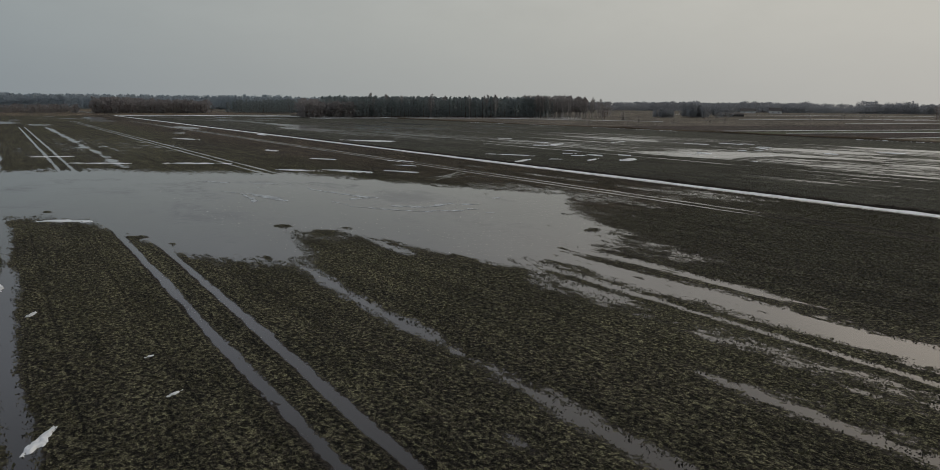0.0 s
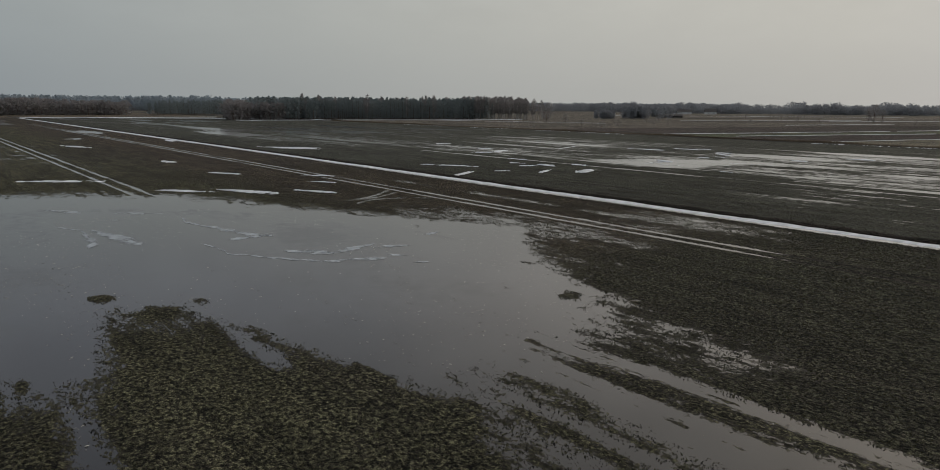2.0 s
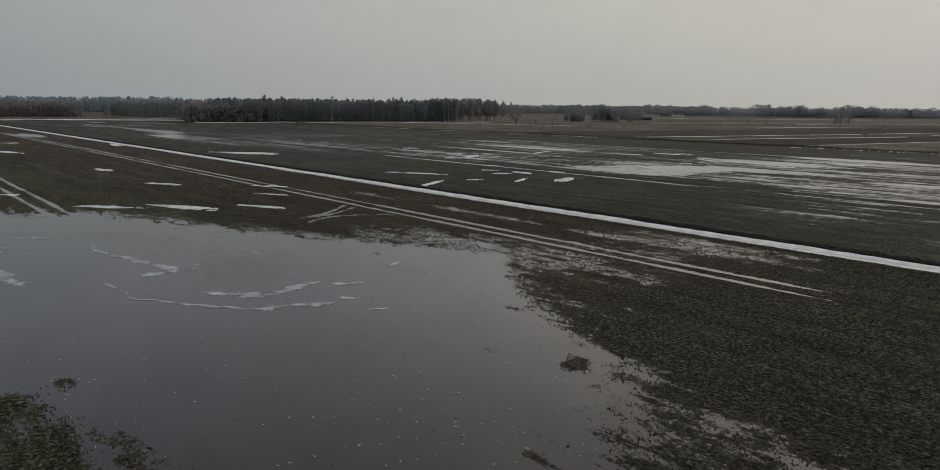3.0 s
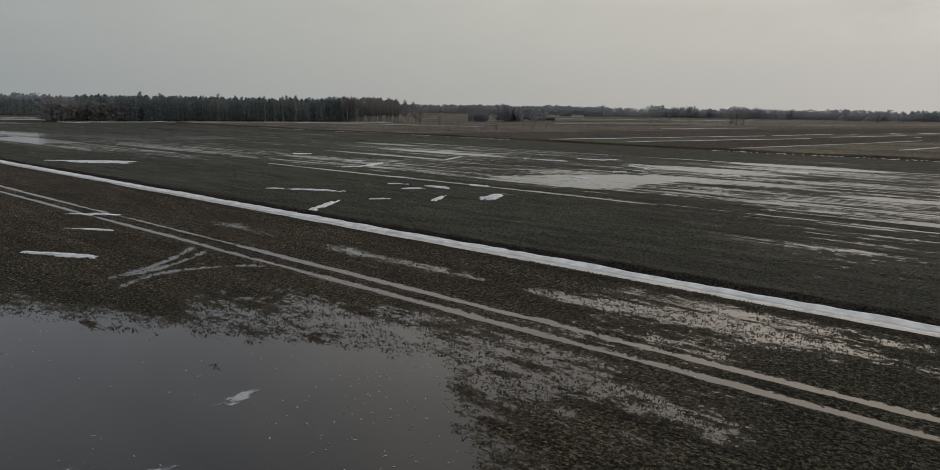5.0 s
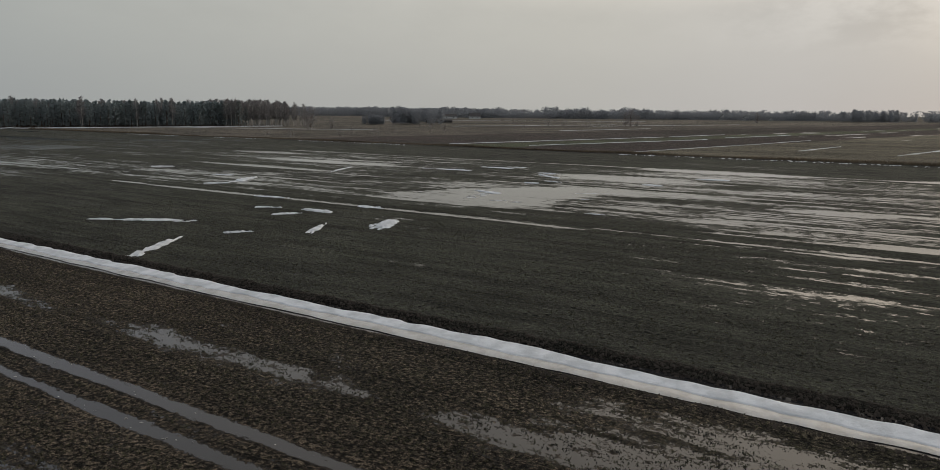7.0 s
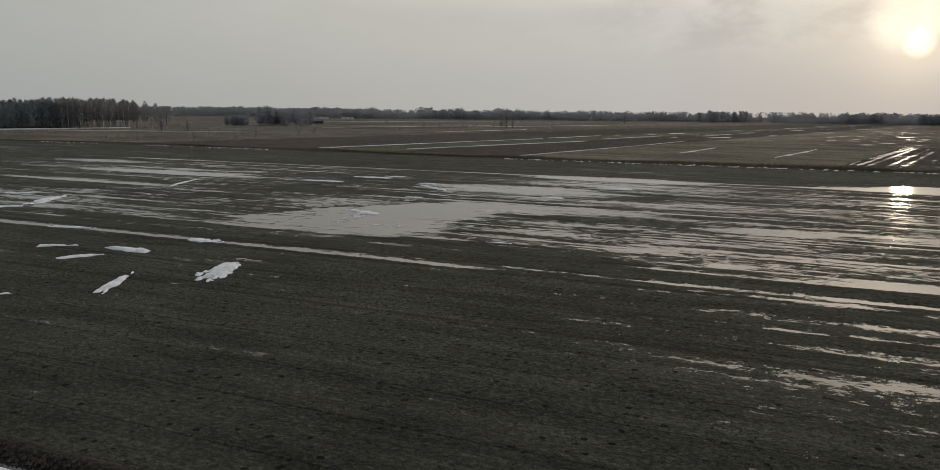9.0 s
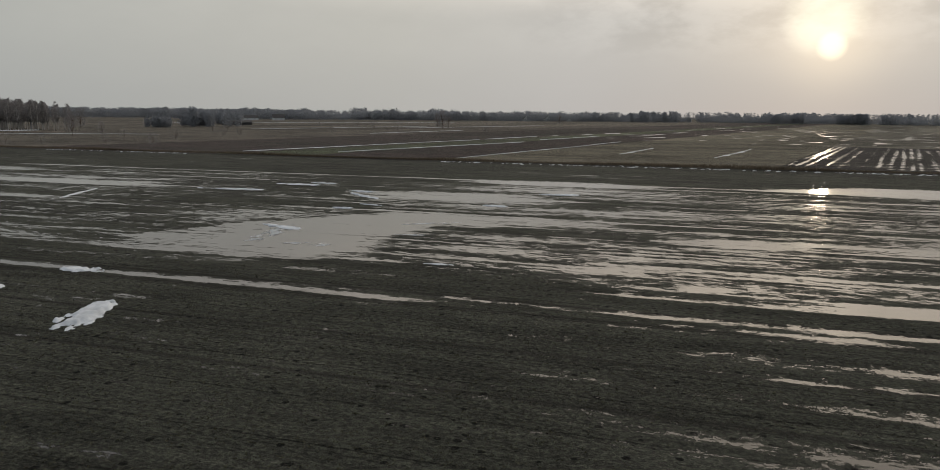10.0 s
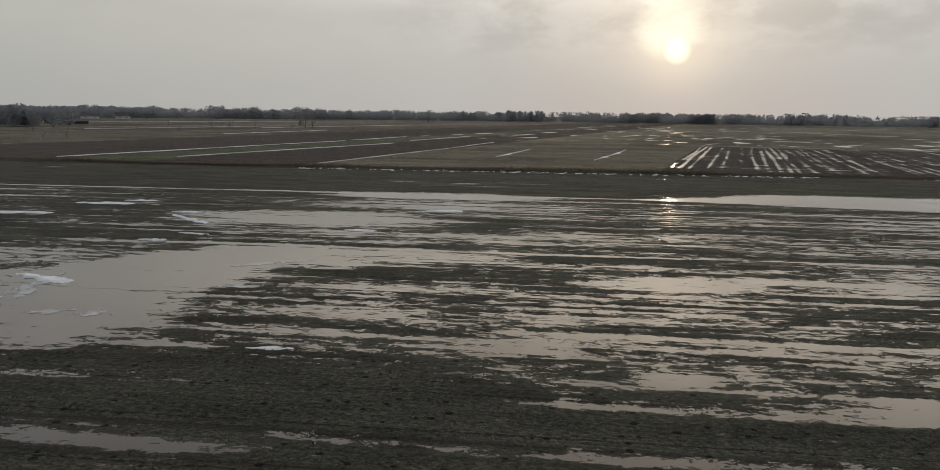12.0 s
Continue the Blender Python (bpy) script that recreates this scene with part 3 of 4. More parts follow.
def mound(name, cx, cy, length, width, turn, tall, mat, label, category, seed, over=0.0, ragged=0.95, cell=30):
    """A low patch with an uneven outline; length runs along its own first axis, turned by turn degrees from +x."""
    nx, ny = cell * 2, cell
    s, t = np.meshgrid(np.linspace(-1.25, 1.25, nx), np.linspace(-1.25, 1.25, ny), indexing="ij")
    taper = 0.32 + 0.34 * (1 - s)
    body = 1 - s**2 - (t / taper) ** 2 + ragged * 1.3 * fbm(s * max(2.3, length / 2.6) + seed * 3.1, t * max(1.0, width / 1.6) + seed, 200 + seed, 4)
    body = body + 0.45 * vnoise(s * 5.5 + seed, t * 3.5, 230 + seed) + 0.25 * vnoise(s * 12, t * 7 + seed, 250 + seed)
    c, q = math.cos(radians(turn)), math.sin(radians(turn))
    x, y = cx + c * s * length / 2 - q * t * width / 2, cy + q * s * length / 2 + c * t * width / 2
    base = np.maximum(height(x, y), WATER_Z) + over
    z = base + tall * np.clip(body, -0.12, 0.7) ** 1.0 + 0.12 * tall * vnoise(s * 9, t * 6, 300 + seed)
    faces = grid_faces(nx, ny)
    keep = body.ravel()[faces].max(1) > 0.0
    faces = faces[keep]
    used = np.unique(faces)
    remap = np.zeros(nx * ny, np.int32)
    remap[used] = np.arange(len(used))
    ob = add_mesh(name, np.stack([x, y, z], -1).reshape(-1, 3)[used], remap[faces], mat, flat=False)
    set_thick(ob, body.ravel()[used])
    return tagged(ob, label, category)


SNOW_LABEL = "patch of old melting white snow on the muddy field"
def snow(cx, cy, length, width, turn=90.0, tall=0.14, seed=1):
    return tagged(mound("snow_patch", cx, cy, length, width, turn, tall, SNOW, SNOW_LABEL, "snow", seed), group="snow patches on the field")


snow(97.0, 88.9, 5.8, 2.6, 24, 0.32, 1)
snow(99.5, 100.9, 5.0, 1.6, 90, 0.22, 2)
snow(105.2, 98.6, 3.6, 2.0, 90, 0.2, 3)
snow(91.3, 92.6, 5.2, 0.9, 28, 0.2, 4)
snow(96.2, 101.8, 3.4, 1.3, -35, 0.16, 5)
snow(98.4, 107.2, 3.0, 1.0, -60, 0.14, 39)
snow(105.5, 114.6, 4.6, 1.0, -80, 0.14, 40)
snow(112.2, 133.5, 4.6, 1.3, -50, 0.16, 41)
snow(126.0, 167.5, 5.0, 2.2, -60, 0.16, 42)
snow(122.0, 144.5, 5.0, 0.9, -60, 0.12, 43)
snow(142.5, 136.4, 13.0, 0.9, 22, 0.12, 44)
snow(85.6, 96.9, 2.6, 0.9, -40, 0.16, 45)
snow(166.3, 112.0, 5.0, 1.6, 95, 0.14, 46)
snow(144.7, 94.2, 3.4, 0.7, 80, 0.12, 47)
snow(141.2, 96.2, 2.6, 0.8, 95, 0.12, 48)
snow(77.6, 96.8, 8.0, 1.5, 30, 0.25, 6)
snow(84.7, 110.7, 11.0, 1.6, 120, 0.15, 7)
snow(83.6, 173.2, 14.0, 3.0, 130, 0.18, 8)
snow(118.6, 135.0, 8.0, 2.2, 25, 0.25, 9)
snow(153.2, 99.0, 7.5, 1.3, 53, 0.16, 10)
snow(163.2, 115.2, 9.0, 2.0, 95, 0.16, 11)
snow(154.0, 120.3, 9.0, 1.6, 95, 0.16, 12)
snow(158.0, 101.9, 4.0, 1.2, 95, 0.14, 13)
snow(163.8, 73.6, 5.0, 1.6, 100, 0.14, 14)
snow(149.2, 79.6, 3.6, 1.3, 90, 0.12, 15)
snow(126.7, 95.3, 4.6, 1.8, 70, 0.16, 16)
snow(115.1, 75.0, 2.2, 0.7, 95, 0.07, 18)
snow(47.5, 144.9, 6.0, 2.2, 100, 0.16, 19)
snow(25.9, 119.6, 10.0, 2.6, 150, 0.16, 20)
snow(36.4, 99.2, 7.0, 1.6, 130, 0.16, 21)
snow(42.0, 95.0, 9.0, 2.2, 115, 0.18, 22)
snow(48.9, 89.8, 6.0, 1.3, 120, 0.14, 23)
snow(47.8, 118.6, 7.0, 1.4, 120, 0.14, 24)
snow(82.0, 171.3, 8.0, 3.0, 120, 0.18, 25)
snow(42.4, 203.6, 12.0, 3.0, 110, 0.18, 26)
snow(69.2, 220.4, 9.0, 3.0, 90, 0.25, 27)
snow(85.8, 168.1, 8.0, 3.0, 100, 0.16, 28)
snow(2.9, 65.2, 5.0, 1.3, 150, 0.14, 29)
snow(58.0, 107.4, 5.0, 1.3, 130, 0.12, 30)
snow(54.6, 98.7, 5.0, 0.8, 120, 0.10, 31)
snow(3.3, 26.1, 0.45, 0.22, 20, 0.05, 32)
snow(3.35, 21.7, 0.6, 0.25, 30, 0.06, 33)
snow(-0.75, 20.3, 1.6, 0.6, 60, 0.12, 34)
snow(-0.4, 35.2, 0.8, 0.3, 60, 0.10, 35)
snow(-1.7, 42.1, 1.6, 0.5, 90, 0.10, 36)
snow(12.5, 127.3, 9.0, 1.6, 150, 0.14, 37)
snow(6.5, 147.1, 8.0, 1.8, 160, 0.14, 38)

ICE_LABEL = "thin pale sheet of slushy ice on the flood water"
def ice(cx, cy, length, width, turn, seed, ragged=0.9):
    return tagged(mound("ice_sheet", cx, cy, length, width, turn, 0.006, THIN_ICE, ICE_LABEL, "ice", seed, 0.014, ragged), group="ice sheets on the pond")


def ice_seam(a, b, c, width, seed, swell=1.5):
    """A bent pale seam of ice from a to c, drawn towards b, that widens to its end."""
    k, t = np.meshgrid(np.linspace(0, 1, 60), np.linspace(-1, 1, 11), indexing="ij")
    px, py = [(1 - k) ** 2 * a[i] + 2 * k * (1 - k) * b[i] + k * k * c[i] for i in (0, 1)]
    tx, ty = [2 * (1 - k) * (b[i] - a[i]) + 2 * k * (c[i] - b[i]) for i in (0, 1)]
    size = np.hypot(tx, ty)
    half = width / 2 * (0.5 + swell * k**2) * (1 + 0.6 * vnoise(k * 14 + seed, k * 0, 270 + seed)) * np.minimum(1, 14 * np.minimum(k, 1 - k) + 0.1)
    off = t * half + 0.3 * vnoise(k * 7, k * 0 + seed, 280 + seed)
    x, y = px - ty / size * off, py + tx / size * off
    z = np.maximum(height(x, y), WATER_Z) + 0.014 + 0.006 * (1 - t**2)
    ob = add_mesh("ice_seam", np.stack([x, y, z], -1).reshape(-1, 3), grid_faces(60, 11), THIN_ICE, flat=False)
    set_thick(ob, (0.95 * (1 - np.abs(t)) + 0.1).ravel())
    return tagged(ob, "pale curved seam of slushy ice on the flood water", "ice", group="ice seams on the pond")


ice_seam((27.6, 65.6), (27.4, 59.5), (31.0, 55.8), 0.55, 1, 0.8)
ice_seam((30.4, 56.6), (32.8, 53.4), (36.2, 53.2), 0.9, 2, 1.6)
ice_seam((29.8, 79.0), (30.4, 70.5), (33.0, 65.4), 1.1, 3, 1.2)
ice_seam((19.9, 80.5), (22.3, 76.0), (20.5, 68.6), 0.7, 4, 1.0)
ice(38.7, 56.2, 3.6, 1.1, -20, 51)
ice(37.2, 53.2, 2.2, 0.9, -40, 53)
ice(37.2, 50.4, 1.6, 0.6, -30, 57)
ice(33.4, 57.2, 6.0, 2.2, -50, 50)
ice(36.6, 57.4, 5.0, 1.6, 15, 64)
ice(44.6, 58.8, 2.6, 0.9, 10, 56)
ice(23.0, 72.0, 9.0, 2.4, 100, 54)
ice(31.6, 66.0, 5.0, 1.6, 5, 52)
ice(25.3, 81.0, 2.6, 1.0, -30, 55)
ice(28.0, 84.0, 6.0, 1.6, -40, 63)
ice(124.0, 94.4, 9.0, 2.6, 8, 62)
ice(119.6, 88.6, 5.0, 2.0, 100, 58)
ice(126.5, 81.5, 3.2, 1.2, 95, 59)
ice(133.3, 83.0, 8.0, 1.2, 120, 60)
ice(22.0, 90.0, 6.0, 1.6, 120, 61)


def ditch_snow():
    """The band of snow that fills the ditch, and the brown ice along its near side."""
    ys = np.concatenate([np.linspace(-150, 10, 120), np.linspace(10, 140, 560)[1:], np.linspace(140, 575, 320)[1:]])
    ts = np.linspace(0, 1, 15)
    gy, gt = np.meshgrid(ys, ts, indexing="ij")
    left = DITCH_X - 0.42 + 0.24 * fbm(gy / 5.0, gy * 0, 401) + 0.10 * vnoise(gy / 0.8, gy * 0, 402)
    right = DITCH_X + 0.60 + 0.24 * fbm(gy / 4.0, gy * 0, 403) + 0.14 * vnoise(gy / 0.9, gy * 0, 404)
    x = left + (right - left) * gt
    z = 0.035 + 0.11 * gt**0.7 + 0.03 * fbm(x / 0.7, gy / 2.4, 405) - 0.05 * (gt < 0.01) - 0.25 * (gt > 0.99)
    ob = add_mesh("snow_band", np.stack([x, gy, z], -1).reshape(-1, 3), grid_faces(len(ys), len(ts)), SNOW, flat=False)
    tagged(ob, "long band of drifted white snow filling the field ditch", "snow")
    edge = np.linspace(0, 1, 6)
    gy, gt = np.meshgrid(ys, edge, indexing="ij")
    left = DITCH_X - 1.05 + 0.18 * fbm(gy / 3.0, gy * 0, 407)
    x = left + (DITCH_X - 0.0 - left) * gt
    z = 0.012 + 0.018 * gt + 0.01 * vnoise(x * 2, gy, 408) - 0.05 * (gt < 0.01)
    ob = add_mesh("ditch_ice", np.stack([x, gy, z], -1).reshape(-1, 3), grid_faces(len(ys), len(edge)), DITCH_ICE, flat=False)
    tagged(ob, "narrow brown ice margin along the snow in the ditch", "ice")


ditch_snow()


# ---- woods ----
def tree_arrays(rng, kind, tall, lod=1.0):
    """Trunk and crown of one tree as (verts, triangles) pairs, standing at the origin."""
    trunk_v, trunk_f = [], []

    def limb(a, b, ra, rb, sides=5):
        a, b = np.array(a, float), np.array(b, float)
        way = (b - a) / np.linalg.norm(b - a)
        side = np.cross(way, (0.3, 0.9, 0.1))
        side /= np.linalg.norm(side)
        other = np.cross(way, side)
        start = len(trunk_v)
        for k in range(sides):
            ang = 2 * math.pi * k / sides
            ring = math.cos(ang) * side + math.sin(ang) * other
            trunk_v.append(a + ra * ring)
            trunk_v.append(b + rb * ring)
        for k in range(sides):
            p, q = start + 2 * k, start + 2 * ((k + 1) % sides)
            trunk_f.extend([(p, q, q + 1), (p, q + 1, p + 1)])

    lean = rng.normal(0, 0.015, 2) * tall
    tip = (lean[0], lean[1], tall * (0.97 if kind != "bush" else 0.4))
    limb((0, 0, -0.2), (lean[0] * 0.5, lean[1] * 0.5, tip[2] * 0.5), tall * 0.013, tall * 0.009)
    limb((lean[0] * 0.5, lean[1] * 0.5, tip[2] * 0.5), tip, tall * 0.009, tall * 0.003)
    if kind == "pine":
        count, low, spread = 260, 0.03 + 0.08 * rng.random(), 0.20
        h = low + (1 - low) * rng.random(count) ** 0.8
        r = spread * tall * (1.02 - h) ** 0.6 * np.sqrt(rng.random(count)) * 1.1
        size = tall * rng.uniform(0.026, 0.052, count)
        thin = 0.6
    elif kind == "birch":
        count, low = 220, 0.28
        h = low + (1 - low) * rng.random(count)
        r = 0.13 * tall * np.sin(np.clip((h - low) / (1 - low), 0.05, 0.97) * math.pi) ** 0.6 * np.sqrt(rng.random(count))
        size = tall * rng.uniform(0.03, 0.07, count)
        thin = 0.10
        for _ in range(6):
            k, ang = rng.uniform(0.35, 0.8), rng.random() * 6.28
            limb((lean[0] * k, lean[1] * k, k * tall), (0.10 * tall * math.cos(ang), 0.10 * tall * math.sin(ang), (k + 0.17) * tall), tall * 0.005, tall * 0.0015, 3)
    else:
        count, low = (280, 0.08) if kind == "broad" else (200, 0.02)
        h = low + (1 - low) * rng.random(count)
        wide = 0.27 if kind == "broad" else 0.50
        lobes = rng.normal(0, 0.12, (5, 2)) * tall
        r = wide * tall * np.sin(np.clip((h - low * 0.6) / (1.03 - low * 0.6), 0.04, 0.98) * math.pi) ** 0.55 * np.sqrt(rng.random(count))
        size = tall * rng.uniform(0.035, 0.075, count)
        thin = 0.15
        for _ in range(9 if kind == "broad" else 6):
            k, ang = rng.uniform(0.15, 0.6), rng.random() * 6.28
            reach = wide * 0.75 * tall * rng.uniform(0.5, 1)
            limb((0, 0, k * tall * 0.8), (reach * math.cos(ang), reach * math.sin(ang), min(0.95, k + 0.35) * tall), tall * 0.008, tall * 0.002, 3)
    if lod < 1:
        pick = rng.permutation(count)[: max(14, int(count * lod))]
        h, r, size, count, thin = h[pick], r[pick], size[pick] * (1.5 if lod < 0.6 else 1.15), len(pick), max(thin, 0.6)
    ang = rng.random(count) * 2 * math.pi
    at = np.stack([r * np.cos(ang) + lean[0] * h, r * np.sin(ang) + lean[1] * h, h * tall], 1)
    if kind in ("broad", "bush"):
        at[:, :2] += lobes[rng.integers(0, 5, count)] * 0.6
    # every clump is a pair of crossed slivers that point up and out
    out = np.stack([np.cos(ang), np.sin(ang), np.full(count, 0.15 if kind == "pine" else 0.9)], 1) + rng.normal(0, 0.55 if lod == 1 else 1.3, (count, 3))
    out /= np.linalg.norm(out, axis=1)[:, None]
    side = np.cross(out, rng.normal(0, 1, (count, 3)))
    side /= np.linalg.norm(side, axis=1)[:, None]
    other = np.cross(out, side)
    s = size[:, None]
    verts, faces = [], []
    for k, across in enumerate((side, other) if lod == 1 else (side,)):
        p = at + rng.normal(0, 0.3, (count, 3)) * s * k
        verts += [p - out * s * 0.6 - across * s * thin * 0.6, p - out * s * 0.4 + across * s * thin, p + out * s, p + out * s * 0.2 - across * s * thin]
        base = np.arange(count) + 4 * k * count
        faces += [np.stack([base, base + count, base + 2 * count], 1), np.stack([base, base + 2 * count, base + 3 * count], 1)]
    return (np.array(trunk_v), np.array(trunk_f)), (np.concatenate(verts), np.concatenate(faces))


def wood(name, spots, kinds, tall, mats, label, seed, lod=0.5, clumpy=0.1, category="trees"):
    """Many trees in one mesh, for woods too far off to count."""
    rng = np.random.default_rng(seed)
    kit = [tree_arrays(rng, kinds[k % len(kinds)], 1.0, lod) for k in range(8)]
    verts, faces, slots, base = [], [], [], 0
    for k, (x, y) in enumerate(spots):
        trunk, crown = kit[rng.integers(0, 8)]
        t = tall * rng.uniform(0.80 if clumpy < 0.3 else 0.6, 1.07) * (1 + clumpy * float(vnoise(np.array(x / 45.0), np.array(y / 45.0), seed)))
        c, s = math.cos(k * 2.4), math.sin(k * 2.4)
        turn = np.array([[c, -s, 0], [s, c, 0], [0, 0, 1]]) * t
        for slot, (v, f) in enumerate((trunk, crown)):
            verts.append(v @ turn.T + (x, y, 0.0))
            faces.append(f + base)
            slots.append(np.full(len(f), slot))
            base += len(v)
    ob = add_mesh(name, np.concatenate(verts), np.concatenate(faces), mats, np.concatenate(slots))
    return tagged(ob, label, category, kind="stuff")


def belt(rng, a, b, deep, count):
    """Spots along the line from a to b, spread over a depth to its far side."""
    a, b = np.array(a, float), np.array(b, float)
    way = (b - a) / np.linalg.norm(b - a)
    back = np.array((-way[1], way[0]))
    k, d = rng.random(count), rng.random(count) ** 1.3 * deep
    return a + np.outer(k, b - a) + np.outer(d, back) + rng.normal(0, 1.0, (count, 2))


rng = np.random.default_rng(7)
wood("pine_wood", belt(rng, (192, 462), (352, 410), 60, 760), ["pine"], 14.8, [PINE_BARK, HAZED_PINE], "dense dark pine wood at the edge of the fields", 11, 0.75, 0.04)
wood("birch_wood", belt(rng, (335, 412), (398, 402), 50, 170), ["birch"], 15.5, [BIRCH_BARK, HAZED_TWIGS], "stand of bare birches beside the pine wood", 12, 1.0)
wood("birch_fringe", belt(rng, (196, 458), (350, 408), 30, 24), ["birch"], 17.5, [BIRCH_BARK, HAZED_TWIGS], "bare birches scattered along the edge of the pine wood", 13, 1.0)
wood("scrub_wood", belt(rng, (176, 462), (215, 452), 40, 80), ["broad", "bush"], 12.0, [PINE_BARK, HAZED_TWIGS], "bare brown alder scrub at the corner of the wood", 14)
wood("pine_wood", belt(rng, (185, 700), (320, 640), 90, 300), ["pine"], 12.5, [PINE_BARK, HAZED_PINE], "dark pine wood beyond the first one", 15)
wood("alder_wood", belt(rng, (70, 690), (165, 680), 60, 160), ["broad", "bush"], 12.5, [PINE_BARK, HAZED_TWIGS], "bare brown alders and scrub past the end of the field", 16)
wood("alder_wood", belt(rng, (-160, 720), (60, 700), 50, 160), ["broad", "bush"], 7.5, [PINE_BARK, HAZED_TWIGS], "low bare scrub past the end of the field", 17)
wood("far_forest", belt(rng, (-260, 1150), (560, 1000), 160, 2000), ["pine", "pine", "broad"], 19.5, [FAR_HAZE_PINE, FAR_HAZE_PINE], "long haze-grey forest on the skyline", 18, 0.3)
wood("far_forest", belt(rng, (560, 1130), (1400, 800), 200, 1100), ["broad", "bush"], 16.0, [FAR_HAZE_TWIGS, FAR_HAZE_TWIGS], "haze-grey treeline far beyond the meadow", 19, 0.3)
wood("tree_belt", belt(rng, (960, 800), (1300, 40), 130, 1300), ["bush", "bush", "broad"], 13.0, [FAR_HAZE_TWIGS, FAR_HAZE_TWIGS], "belt of bare village trees behind the meadow", 20, 0.45, 0.6)
wood("tree_belt", belt(rng, (1300, 40), (1050, -760), 130, 1300), ["bush", "bush", "broad"], 12.0, [FAR_HAZE_TWIGS, FAR_HAZE_TWIGS], "belt of bare trees past the flooded fields", 21, 0.45, 0.6)
wood("far_forest", belt(rng, (1900, 1400), (1700, -1500), 300, 800), ["broad"], 18.0, [FAR_HAZE_TWIGS, FAR_HAZE_TWIGS], "haze-pale treeline on the horizon", 22, 0.2)


# ---- meadow, single trees and buildings ----
def part(name, verts, faces, mat, parent, label="", flat=True):
    ob = add_mesh(name, verts, faces, mat, flat=flat)
    ob.parent = parent
    if label:
        tagged(ob, label)
    return ob


def box(x0, y0, z0, x1, y1, z1):
    v = [(x, y, z) for x in (x0, x1) for y in (y0, y1) for z in (z0, z1)]
    return v, [(0, 1, 3, 2), (4, 6, 7, 5), (0, 4, 5, 1), (2, 3, 7, 6), (0, 2, 6, 4), (1, 5, 7, 3)]


def ground_z(x, y):
    return float(height(np.array([float(x)]), np.array([float(y)]))[0])


def lone_tree(name, x, y, tall, kind, seed, bark, leaf, label, category="tree"):
    rng = np.random.default_rng(seed)
    trunk, crown = tree_arrays(rng, kind, tall)
    ob = new(name)
    ob.location = (x, y, ground_z(x, y) - 0.05)
    part("trunk", *trunk, bark, ob)
    part("crown", *crown, leaf, ob)
    return tagged(ob, label, category)


BARE = "bare leafless tree standing alone in the meadow"
for k, (x, y, tall) in enumerate(((560, 228, 13), (571, 236, 11), (577, 229, 9), (315, 317, 9), (338, 323, 6), (436, 436, 13), (415, 420, 10), (873, 194, 12))):
    tagged(lone_tree("bare_tree", x, y, tall, "broad", 500 + k, PINE_BARK, HAZED_TWIGS, BARE), group="single trees in the meadow")
SHRUB = "leafless brown shrub in the rough meadow"
for k, (x, y, tall) in enumerate(((489, 234, 6), (530, 282, 7), (540, 274, 6.5), (608, 356, 6), (421, 313, 5), (245, 257, 3.2), (252, 238, 3.6), (262, 228, 4.2), (240, 266, 3.4),
                                  (286, 262, 4.0), (300, 250, 4.6), (330, 250, 3.8), (360, 262, 4.2), (390, 300, 4.5), (430, 250, 4.0), (470, 170, 3.4))):
    tagged(lone_tree("shrub", x, y, tall, "bush", 540 + k, PINE_BARK, HAZED_TWIGS, SHRUB, "shrub"), group="shrubs in the meadow")

rng = np.random.default_rng(9)
for x, y, wide, deep, tall, name, label in ((600, 448, 34, 16, 12, "alder_clump", "clump of bare alders beside the meadow"), (505, 392, 48, 22, 12, "alder_clump", "clump of bare alders and scrub beyond the meadow"),
                                            (470, 402, 16, 12, 7, "alder_clump", "low clump of bare scrub beyond the meadow"), (1174, -86, 52, 30, 13, "orchard_block", "square block of bare trees in the fields"),
                                            (1164, 99, 70, 40, 17, "tree_clump", "tall clump of bare village trees"), (1158, -166, 34, 20, 14, "tree_clump", "tall clump of bare village trees")):
    spots = np.stack([x + rng.uniform(-0.5, 0.5, 22) * deep, y + rng.uniform(-0.5, 0.5, 22) * wide], 1)
    wood(name, spots, ["broad"], tall, [FAR_HAZE_TWIGS, FAR_HAZE_TWIGS], label, int(x), 0.95)


